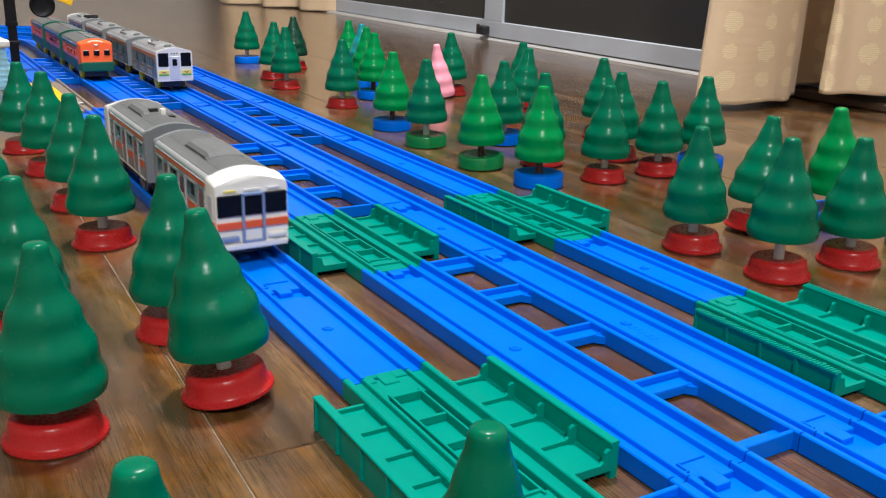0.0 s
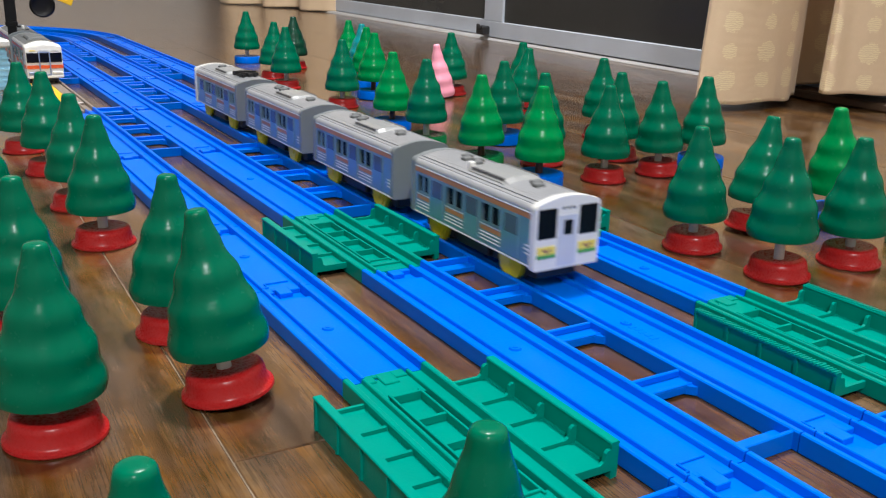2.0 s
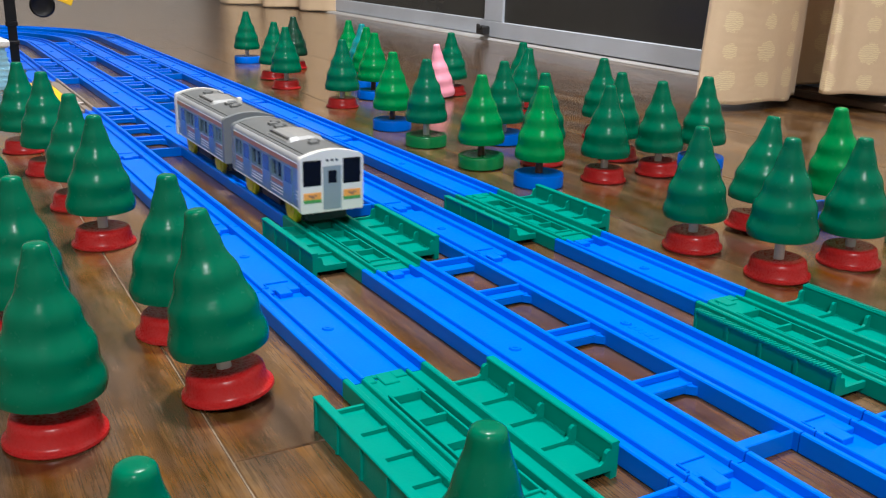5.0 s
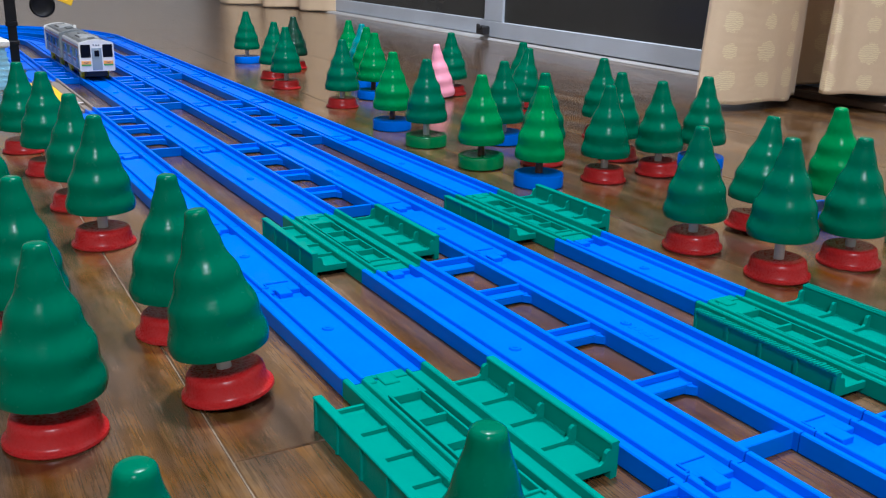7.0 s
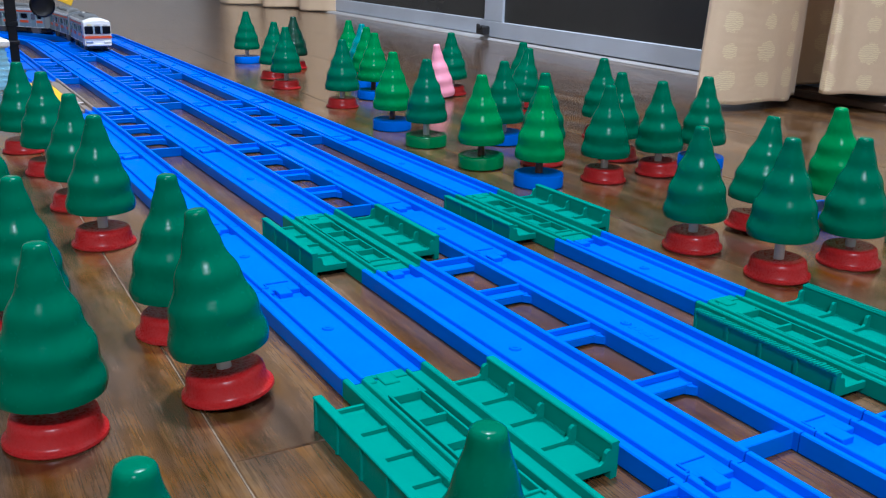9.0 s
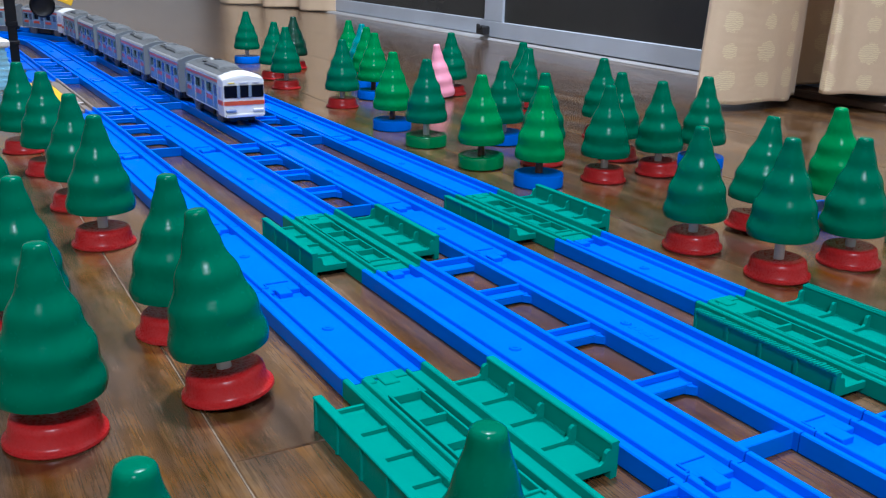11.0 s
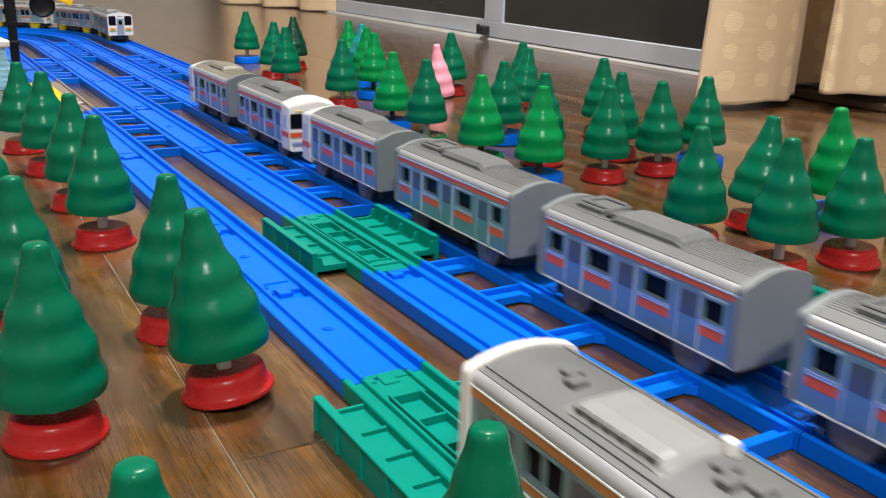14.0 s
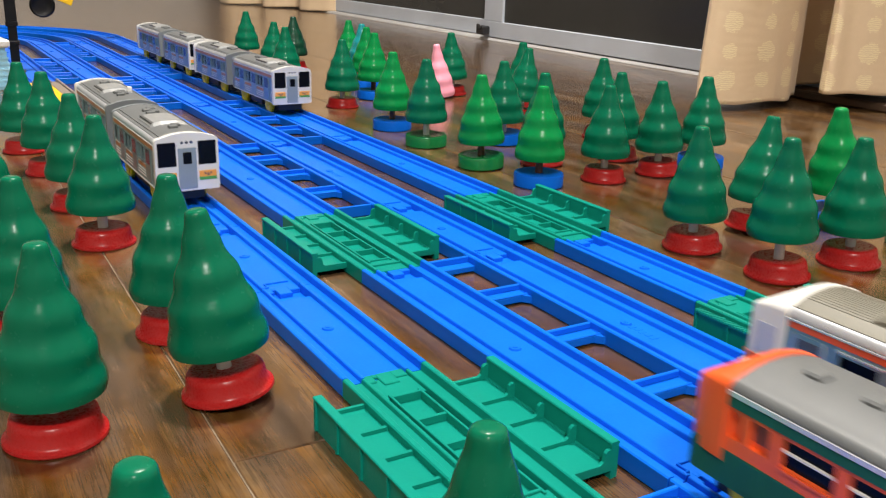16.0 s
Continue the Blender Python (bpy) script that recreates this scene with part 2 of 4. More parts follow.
def part(name, bm, mat, parent=None, label="", smooth=False):
    me = bpy.data.meshes.new(name)
    bmesh.ops.recalc_face_normals(bm, faces=bm.faces)
    bm.to_mesh(me)
    bm.free()
    me.materials.append(mat)
    if smooth:
        for p in me.polygons:
            p.use_smooth = True
        me.set_sharp_from_angle(angle=radians(38))
    ob = new(name, me)
    if parent:
        ob.parent = parent
    if label:
        tagged(ob, label)
    return ob


def share(ob, parent, m=None):
    """A further piece on the same mesh."""
    o = new(ob.name.split(".")[0], ob.data)
    o.parent = parent
    if m is not None:
        o.matrix_basis = m
    return o


def box(bm, x0, x1, y0, y1, z0, z1, bevel=0.0, seg=1):
    r = bmesh.ops.create_cube(bm, size=1.0)
    vs = r["verts"]
    for v in vs:
        v.co = Vector(((x0 + x1) / 2 + v.co.x * (x1 - x0), (y0 + y1) / 2 + v.co.y * (y1 - y0), (z0 + z1) / 2 + v.co.z * (z1 - z0)))
    if bevel:
        es = list({e for v in vs for e in v.link_edges})
        bmesh.ops.bevel(bm, geom=es, offset=bevel, segments=seg, affect="EDGES", profile=0.6)
    return bm


def boxes(*dims, bevel=0.0, seg=1):
    bm = bmesh.new()
    for q in dims:
        box(bm, *q, bevel=bevel, seg=seg)
    return bm


def lathe(profile, n=40, ridge=None):
    """A turned solid from (radius, height) pairs; ridge(z, angle) scales the radius."""
    bm = bmesh.new()
    rings = []
    for r, z in profile:
        rings.append([bm.verts.new((r * math.cos(a) * (ridge(z, a) if ridge else 1), r * math.sin(a) * (ridge(z, a) if ridge else 1), z))
                      for a in (2 * math.pi * i / n for i in range(n))])
    for a, b in zip(rings, rings[1:]):
        for i in range(n):
            bm.faces.new((a[i], a[(i + 1) % n], b[(i + 1) % n], b[i]))
    bm.faces.new(rings[0])
    bm.faces.new(rings[-1])
    return bm


def extrude_profile(pts, y0, y1, steps=1):
    """A closed (x, z) outline drawn out along y."""
    bm = bmesh.new()
    rings = [[bm.verts.new((x, y0 + (y1 - y0) * i / steps, z)) for x, z in pts] for i in range(steps + 1)]
    n = len(pts)
    for a, b in zip(rings, rings[1:]):
        for i in range(n):
            bm.faces.new((a[i], a[(i + 1) % n], b[(i + 1) % n], b[i]))
    bm.faces.new(rings[0])
    bm.faces.new(rings[-1])
    return bm


# ---- the room ----
ROOM = (-2.2, 0.875, -3.0, 3.05, 2.4)


def room():
    x0, x1, y0, y1, h = ROOM
    sub = part("floor", boxes((x0, x1, y0, y1, -0.05, -0.0007)), DUST)
    tagged(sub, "glossy brown wooden floor of long boards", "floor", kind="structure")
    for name, q in (("wall_west", (x0 - 0.1, x0, y0, y1, 0, h)), ("wall_south", (x0 - 0.1, x1 + 0.25, y0 - 0.1, y0, 0, h)),
                    ("wall_north", (x0 - 0.1, x1 + 0.25, y1, y1 + 0.1, 0, h)), ("wall_east", (x1, x1 + 0.25, y0, y1, 0, h))):
        tagged(part(name, boxes(q), WALL), "plain dim beige papered wall of the room", "wall", kind="structure")
    tagged(part("ceiling", boxes((x0 - 0.1, x1 + 0.25, y0 - 0.1, y1 + 0.1, h, h + 0.1)), CEIL), "plain white papered ceiling", "ceiling", kind="structure")
    return sub


def floor_boards(sub):
    """Boards 151 mm wide, laid nearly along the tracks, ends staggered."""
    width, length = 0.151, 0.909
    turn = pose(0, 0, 0, 0, 0, -1.6)
    y0, y1 = ROOM[2] - 0.02, ROOM[3] + 0.02

    def cut(long):
        return boxes((0.00030, width - 0.00030, 0.00030, long - 0.00030, -0.011, 0.0), bevel=0.0004)
    base = None
    for i in range(-14, 7):
        off = (0.081 if i == 0 else 0.081 + ((i * 0.377) % 1.0) * length)
        for j in range(-5, 5):
            a, b = max(off + j * length, y0), min(off + (j + 1) * length, y1)
            if b - a < 0.03:
                continue
            m = turn @ pose(-0.0695 + i * width, a, 0)
            if b - a < length - 0.001:
                part("board", cut(b - a), WOOD, sub).matrix_basis = m
            elif base is None:
                base = part("board", cut(length), WOOD, sub)
                base.matrix_basis = m
            else:
                share(base, sub, m)


def sliding_window():
    """The aluminium sliding window that stands on the floor along the long wall."""
    x = 0.855
    top = tagged(new("window_1"), "aluminium sliding window with dark night glass", "window", kind="structure")
    part("window_sill", extrude_profile([(x - 0.017, 0.0), (x - 0.017, 0.0008), (x - 0.012, 0.0045), (x + 0.02, 0.0060), (x + 0.02, 0.0)], 0.15, 2.3), SILL_GREY, top, "dull grey sill")
    for y0, y1, xo, st in ((0.2, 1.342, -0.006, 0.062), (1.322, 2.28, 0.008, 0.034)):
        fr = part("window_frame", boxes((x + xo - 0.006, x + xo + 0.006, y0, y1, 0.0065, 0.0355), (x + xo - 0.006, x + xo + 0.006, y0, y0 + st, 0.0355, 1.8),
                                        (x + xo - 0.006, x + xo + 0.006, y1 - st, y1, 0.0355, 1.8), (x + xo - 0.006, x + xo + 0.006, y0, y1, 1.8, 1.84), bevel=0.001), ALU, top)
        part("pane", boxes((x + xo - 0.0015, x + xo + 0.0015, y0 + st, y1 - st, 0.0355, 1.8)), NIGHT_GLASS, fr)
    part("latch_bumper", boxes((x - 0.030, x - 0.013, 1.318, 1.342, 0.010, 0.026), (x - 0.034, x - 0.03, 1.324, 1.336, 0.019, 0.03), bevel=0.002), DARK, top, "black rubber bumper")


def foot_strip():
    """A dark strip along the foot of the wall, under the curtain."""
    tagged(part("trim", boxes((0.800, 0.872, -1.2, 0.60, 0.0, 0.010), bevel=0.002), DARK_STRIP), "dark brown strip at the foot of the wall", "trim", kind="structure")


def curtain(plan, hem, height, label, cloth, wave=0.0):
    """A hanging cloth whose folds follow a plan line; (hem: its height over the floor along that line)."""
    n = 90
    pts = []
    m = len(plan) - 1
    for i in range(n + 1):
        u = i / n * m
        k = min(int(u), m - 1)
        f = u - k
        p0, p1, p2, p3 = (Vector(plan[max(0, min(m, k + q))]) for q in (-1, 0, 1, 2))
        pts.append(0.5 * (2 * p1 + (p2 - p0) * f + (2 * p0 - 5 * p1 + 4 * p2 - p3) * f * f + (3 * p1 - p0 - 3 * p2 + p3) * f ** 3))
    bm = bmesh.new()
    rows = []
    zs = [0, 0.004, 0.02, 0.05, 0.1, 0.16, 0.25, 0.5, 1.0, 1.8]
    for z in zs:
        row = []
        for i, p in enumerate(pts):
            f = i / n * m
            k = min(int(f), m - 1)
            hz = hem[k] + (hem[k + 1] - hem[k]) * (f - k)
            w = wave * math.sin(i * 0.55) * max(0, 1 - z / 0.02)
            row.append(bm.verts.new((p.x + max(0.0, 0.83 - p.x) * 0.34 * min(z, 0.5), p.y + 0.0015 * math.sin(i * 0.9 + z * 30), hz + z * height / 1.8 + w)))
        rows.append(row)
    for a, b in zip(rows, rows[1:]):
        for i in range(n):
            bm.faces.new((a[i], a[i + 1], b[i + 1], b[i]))
    bm.faces.ensure_lookup_table()
    uv = bm.loops.layers.uv.new("cloth")
    along = [0.0]
    for p, q in zip(pts, pts[1:]):
        along.append(along[-1] + (q - p).length)
    where = {v: (along[i], v.co.z) for row in rows for i, v in enumerate(row)}
    for face in bm.faces:
        for loop in face.loops:
            loop[uv].uv = where[loop.vert]
    ob = part("curtain", bm, cloth, None, smooth=True)
    sol = ob.modifiers.new("thick", "SOLIDIFY")
    sol.thickness = 0.003
    tagged(ob, label, "curtain")
    return ob


# ---- rails ----
H = 0.107          # half a straight rail
PITCH = 0.05938    # from track to track
W = 0.0358         # width of a rail
RIM, RUN, RIB, BED = 0.0077, 0.0050, 0.0062, 0.0042


def rail_outline():
    w = W / 2
    half = [(w - 0.0006, 0.0), (w, 0.0006), (w, RIM - 0.0005), (w - 0.0005, RIM), (w - 0.0022, RIM), (w - 0.0026, RIM - 0.0004), (w - 0.0030, RUN - 0.0006),
            (w - 0.0076, RUN - 0.0006), (w - 0.0079, RIB - 0.0003), (w - 0.0082, RIB), (w - 0.0091, RIB), (w - 0.0094, RIB - 0.0003), (w - 0.0098, BED)]
    return half + [(-x, z) for x, z in reversed(half)]


POCKET = 0.0140


def rail_bed(y0, y1):
    """The rail, whose floor is sunk over the last stretch before the next joint."""
    bm = extrude_profile(rail_outline(), y0, y1 - POCKET)
    deep = [(x, z if abs(x) > 0.0082 else BED - 0.0022) for x, z in rail_outline()]
    me = bpy.data.meshes.new("pocket")
    b2 = extrude_profile(deep, y1 - POCKET, y1)
    b2.to_mesh(me)
    b2.free()
    bm.from_mesh(me)
    bpy.data.meshes.remove(me)
    return bm


def tongue(rise=0.0001):
    """The hooked coupling tab at a joint, with its slots, at y = 0."""
    z0, z1 = BED - 0.0030, BED + rise
    return boxes((-0.0034, 0.0030, -0.0062, 0.0030, z0, z1), (0.0028, 0.0082, -0.0024, 0.0030, z0, z1), (-0.0082, -0.0050, -0.0030, 0.0030, z0, z1),
                 (-0.0052, -0.0032, 0.0006, 0.0030, z0, z1), bevel=0.0003)


def joint_ridge():
    """The thin raised line that runs round the coupling, in a Z, at y = 0."""
    z0, z1 = BED - 0.0005, BED + 0.0008
    return boxes((-0.0052, 0.0062, 0.0082, 0.0090, z0, z1), (-0.0060, -0.0052, 0.0034, 0.0090, z0, z1), (-0.0088, -0.0052, 0.0034, 0.0042, z0, z1), (-0.0088, -0.0080, -0.0030, 0.0042, z0, z1), bevel=0.0002)


def screw_boss(at):
    bm = bmesh.new()
    for r0, z in ((0.0027, 0.0004), (0.0014, 0.0007)):
        bmesh.ops.create_cone(bm, cap_ends=True, segments=20, radius1=r0, radius2=r0 - 0.0003, depth=0.0008, matrix=Matrix.Translation((at[0], at[1], BED + z)))
    return bm


MESH = {}


def piece(name, key, make, mat, parent, m=None, label="", smooth=False):
    """A part whose mesh is built once and shared by its repeats."""
    if key not in MESH:
        ob = part(name, make(), mat, parent, label, smooth)
        MESH[key] = ob.data
    else:
        ob = new(name, MESH[key])
        ob.parent = parent
        if label:
            tagged(ob, label)
    if m is not None:
        ob.matrix_basis = m
    return ob


GAP = 0.0003


AFTER_BRIDGE = {(0, 1), (1, 3), (3, 3), (3, 1)}
BRIDGES = {(0, 0), (1, 2), (3, 2), (3, 0)}


def straight_rail(track, k0, k1, shift=0.0):
    n = k1 - k0
    ob = tagged(new("straight_rail"), "blue plastic straight toy rail lying on the floor", "toy rail", "straight rails")
    ob.matrix_basis = pose(track * PITCH + shift, k0 * H, 0)
    piece("rail_bed", ("bed", n), lambda: rail_bed(GAP, n * H - GAP), BLUE, ob)
    if (track, k0) not in AFTER_BRIDGE:
        piece("coupling_tab", "tab", tongue, BLUE, ob)
        piece("joint_ridge", "ridge", joint_ridge, BLUE, ob)
    if (track, k1) in BRIDGES:
        piece("coupling_tab", "tab", tongue, BLUE, ob, pose(0, n * H, 0))
    piece("screw_boss", "screw", lambda: screw_boss((0, 0)), BLUE, ob, pose(0, n * H * 0.5, 0))
    return ob


def fillets(bm, g0, g1):
    """Slanting webs in the corners between a tie and the rails."""
    for x, side in ((g0, 1), (g1, -1)):
        flat = [(x - side * 0.001, -0.0040), (x + side * 0.0036, -0.0040), (x + side * 0.0008, -0.0072), (x - side * 0.001, -0.0078)]
        low, high = ([bm.verts.new((a, b, z)) for a, b in flat] for z in (0.0008, 0.0043))
        for i in range(4):
            bm.faces.new((low[i], low[(i + 1) % 4], high[(i + 1) % 4], high[i]))
        bm.faces.new(low), bm.faces.new(high)
    return bm


def tie_mesh():
    g0, g1 = -PITCH / 2 + W / 2, PITCH / 2 - W / 2
    return fillets(boxes((g0 - 0.001, g1 + 0.001, -0.0045, 0.0045, 0.0008, 0.0042), (g0 - 0.001, g1 + 0.001, 0.0028, 0.0045, 0.0040, 0.0070),
                 (g0 - 0.001, g1 + 0.001, -0.0045, -0.0035, 0.0040, 0.0050), (g0 - 0.001, g0 + 0.0006, -0.004, 0.004, 0.001, 0.0046),
                 (g1 - 0.0006, g1 + 0.001, -0.004, 0.004, 0.001, 0.0046), bevel=0.0004), g0, g1)


def end_tie_mesh():
    g0, g1 = -PITCH / 2 + W / 2, PITCH / 2 - W / 2
    return boxes((g0 - 0.001, g1 + 0.001, 0.0, 0.0018, 0.0, 0.0072), (g0 - 0.001, g1 + 0.001, 0.0018, 0.0082, 0.0008, 0.0040), bevel=0.0004)


def double_rail(track, k0):
    """Two tracks in one piece, held by five ties."""
    ob = tagged(new("double_rail"), "blue plastic double-track toy rail with ladder ties", "toy rail", "double rails")
    ob.matrix_basis = pose((track + 0.5) * PITCH, k0 * H, 0)
    for s in (-0.5, 0.5):
        bed = piece("rail_bed", ("bed", 2), lambda: rail_bed(GAP, 2 * H - GAP), BLUE, ob, pose(s * PITCH, 0, 0))
        if (round(track + 0.5 + s), k0) not in AFTER_BRIDGE:
            piece("coupling_tab", "tab", tongue, BLUE, bed)
            piece("joint_ridge", "ridge", joint_ridge, BLUE, bed)
        if (round(track + 0.5 + s), k0 + 2) in BRIDGES:
            piece("coupling_tab", "tab", tongue, BLUE, bed, pose(0, 2 * H, 0))
        piece("screw_boss", "screw", lambda: screw_boss((0, 0)), BLUE, bed, pose(0, H, 0))
    if track == 1:
        for i in range(6):
            part("embossed_bar", boxes((-0.0022 + 0.0004 * (i % 2), 0.0022 - 0.0005 * (i % 3), 0.0034 * i, 0.0034 * i + 0.0022, BED - 0.0002, BED + 0.00022), bevel=0.0001), BLUE, bed).matrix_basis = pose(0, 0.088, 0)
    piece("end_tie", "endtie", end_tie_mesh, BLUE, ob, pose(0, 0.0025, 0))
    piece("end_tie", "endtie", end_tie_mesh, BLUE, ob, pose(0, 2 * H - 0.0025, 0, 0, 0, 180))
    for f in (0.25, 0.5, 0.75):
        piece("tie", "tie", tie_mesh, BLUE, ob, pose(0, 2 * H * f, 0))
    return ob


WING = (0.0175, H - 0.0175)


def wing_mesh():
    """One side of the girder bridge: a plate and an outer wall with a lip (to the right, +x)."""
    a, b = WING
    w = W / 2
    return extrude_profile([(w - 0.001, 0.0030), (w - 0.001, 0.0046), (0.0331, 0.0046), (0.0337, 0.0052), (0.0337, 0.0122), (0.0333, 0.0126), (0.0336, 0.0131), (0.0366, 0.0131),
                            (0.0369, 0.0127), (0.0366, 0.0118), (0.0357, 0.0116), (0.0357, 0.0), (0.0340, 0.0), (0.0340, 0.0030)], a, b)


def rib_mesh():
    """An L-shaped stiffener across the plate and up the wall, with a stub outside."""
    w = W / 2
    pts = [(w - 0.0012, 0.0040), (w - 0.0012, 0.0060), (0.0296, 0.0060), (0.0308, 0.0068), (0.0314, 0.0098), (0.0322, 0.0106), (0.0345, 0.0106), (0.0345, 0.0115), (0.0365, 0.0115), (0.0365, 0.0004), (0.0345, 0.0004), (0.0345, 0.0040)]
    return extrude_profile(pts, -0.0007, 0.0007)


def bridge_bed():
    w = W / 2
    half = [(w - 0.0006, 0.0), (w, 0.0006), (w, RIM - 0.0005), (w - 0.0005, RIM), (w - 0.0022, RIM), (w - 0.0026, RIM - 0.0004), (w - 0.0030, RUN - 0.0006),
            (w - 0.0076, RUN - 0.0006), (w - 0.0079, RIB - 0.0003), (w - 0.0082, RIB), (w - 0.0091, RIB), (w - 0.0094, RIB - 0.0003), (w - 0.0098, 0.0022)]
    return extrude_profile(half + [(-x, z) for x, z in reversed(half)], GAP, H - GAP)


def bridge_deck():
    """End plates, an inner frame and sleepers in the open deck between the running strips."""
    a, b = 0.0165, H - 0.0165
    bm = boxes((-0.0085, 0.0085, 0.0006, a, 0.0015, 0.0046), (-0.0085, 0.0085, b, H - 0.0006, 0.0015, 0.0046), (-0.0066, -0.0056, a - 0.002, b + 0.002, 0.0015, 0.0054),
               (0.0056, 0.0066, a - 0.002, b + 0.002, 0.0015, 0.0054), (-0.0085, 0.0085, 0.0085, 0.0097, 0.0015, 0.0056), (-0.0066, 0.0066, a - 0.0004, a + 0.0008, 0.0015, 0.0055),
               (-0.0066, 0.0066, b - 0.0008, b + 0.0004, 0.0015, 0.0055), bevel=0.0002)
    for i in range(1, 4):
        y = a + (b - a) * i / 4
        box(bm, -0.0060, 0.0060, y - 0.0007, y + 0.0007, 0.0015, 0.0050)
    return bm


def serration():
    """Fine notches along the lip of a side girder."""
    a, b = WING
    n = 46
    step = (b - a) / n
    return boxes(*[(0.0336, 0.0371, a + i * step + 0.0002, a + (i + 0.55) * step, 0.0124, 0.0135) for i in range(n)])


def bridge_rail(track, k0):
    ob = tagged(new("girder_bridge_rail"), "green plastic girder bridge rail with ribbed side walls", "toy rail", "girder bridge rails")
    ob.matrix_basis = pose(track * PITCH, k0 * H, 0)
    piece("rail_bed", ("greenbed", 1), bridge_bed, GREEN_RAIL, ob)
    piece("coupling_tab", "greentab", lambda: tongue(0.0011), GREEN_RAIL, ob, pose(0, H, 0))
    piece("deck_frame", "deck", bridge_deck, GREEN_RAIL, ob)
    for m in (None, pose(0, H, 0, 0, 0, 180)):
        side = piece("side_girder", "wing", wing_mesh, GREEN_RAIL, ob, m)
        for i in range(5):
            piece("rib", "rib", rib_mesh, GREEN_RAIL, side, pose(0, WING[0] + 0.0006 + (WING[1] - WING[0] - 0.0012) * i / 4, 0))
        if (track, k0) == (3, 0):
            piece("serrated_lip", "serration", serration, GREEN_RAIL, side, None, "finely notched lip")
    return ob


# the bend to the left of each track: the middle of its circle, and the radius
BENDS = [(-0.1556, 13 * H, 0.1556), (-0.1556, 13 * H, 0.2150), (-0.0964, 13.4 * H, 0.2152), (-0.0964, 13.65 * H, 0.2745)]


def curved_rail(track, a0, a1):
    cx, cy, r = BENDS[track]
    bm = bmesh.new()
    out = rail_outline()
    rings = []
    for i in range(13):
        a = radians(a0 + (a1 - a0) * i / 12)
        rings.append([bm.verts.new(((r + x) * math.cos(a), (r + x) * math.sin(a), z)) for x, z in out])
    n = len(out)
    for p, q in zip(rings, rings[1:]):
        for i in range(n):
            bm.faces.new((p[i], p[(i + 1) % n], q[(i + 1) % n], q[i]))
    bm.faces.new(rings[0]), bm.faces.new(rings[-1])
    ob = tagged(new("curved_rail"), "blue plastic curved toy rail at the bend", "toy rail", "curved rails")
    ob.matrix_basis = pose(cx, cy, 0)
    part("rail_bed", bm, BLUE, ob)
    piece("coupling_tab", "tab", tongue, BLUE, ob, pose(r * math.cos(radians(a0)), r * math.sin(radians(a0)), 0, 0, 0, a0))
    return ob


def far_rail(track, i):
    ob = tagged(new("straight_rail"), "blue plastic straight toy rail lying on the floor", "toy rail", "straight rails")
    ob.matrix_basis = pose(BENDS[track][0] - i * 2 * H, BENDS[track][1] + BENDS[track][2], 0, 0, 0, 90)
    piece("rail_bed", ("bed", 2), lambda: rail_bed(GAP, 2 * H - GAP), BLUE, ob)
    piece("coupling_tab", "tab", tongue, BLUE, ob)
    return ob


def lay_tracks():
    for k in (0, 3, 7, 11):
        double_rail(1, k)
    for k in (-2, 5, 9):
        double_rail(0, k)
        double_rail(2, k)
    bridge_rail(0, 0), bridge_rail(1, 2), bridge_rail(3, 2), bridge_rail(3, 0)
    for track, spans in ((0, ((1, 2), (2, 3), (3, 5), (11, 13))), (2, ((2, 3), (13, 13.4))),
                         (3, ((1, 2), (3, 5), (7, 9), (11, 13), (13, 14)))):
        for a, b in spans:
            straight_rail(track, a, b)
    for track in range(4):
        for k in range(-20, -2, 2):
            straight_rail(track, k, k + 2)
        curved_rail(track, 0, 45), curved_rail(track, 45, 90)
        for i in range(9):
            far_rail(track, i)


# ---- level crossing ----


def level_crossing():
    """A pale crossing piece in the first track, with yellow kerbs."""
    ob = tagged(new("level_crossing"), "greyish brown plastic level crossing with a yellow strip", "toy rail")
    ob.matrix_basis = pose(0, 7 * H, 0)
    part("rail_bed", rail_bed(GAP, 2 * H - GAP), SMOKY, ob)
    w = W / 2
    ramp = extrude_profile([(-w - 0.0005, 0.0), (-w - 0.0005, 0.0066), (-w - 0.006, 0.0066), (-w - 0.030, 0.0006), (-w - 0.030, 0.0)], 0.035, 2 * H - 0.055)
    part("ramp", ramp, SMOKY, ob)
    part("kerb_stripe", boxes((-w + 0.001, 0.0035, 0.036, 2 * H - 0.036, 0.0030, 0.0082), bevel=0.0008), SIGN_YELLOW, ob, "yellow crossing strip")
    part("deck_pad", boxes((0.0045, w - 0.0035, 0.035, 2 * H - 0.030, BED - 0.001, 0.0070), bevel=0.0006), SMOKY, ob)
    return ob


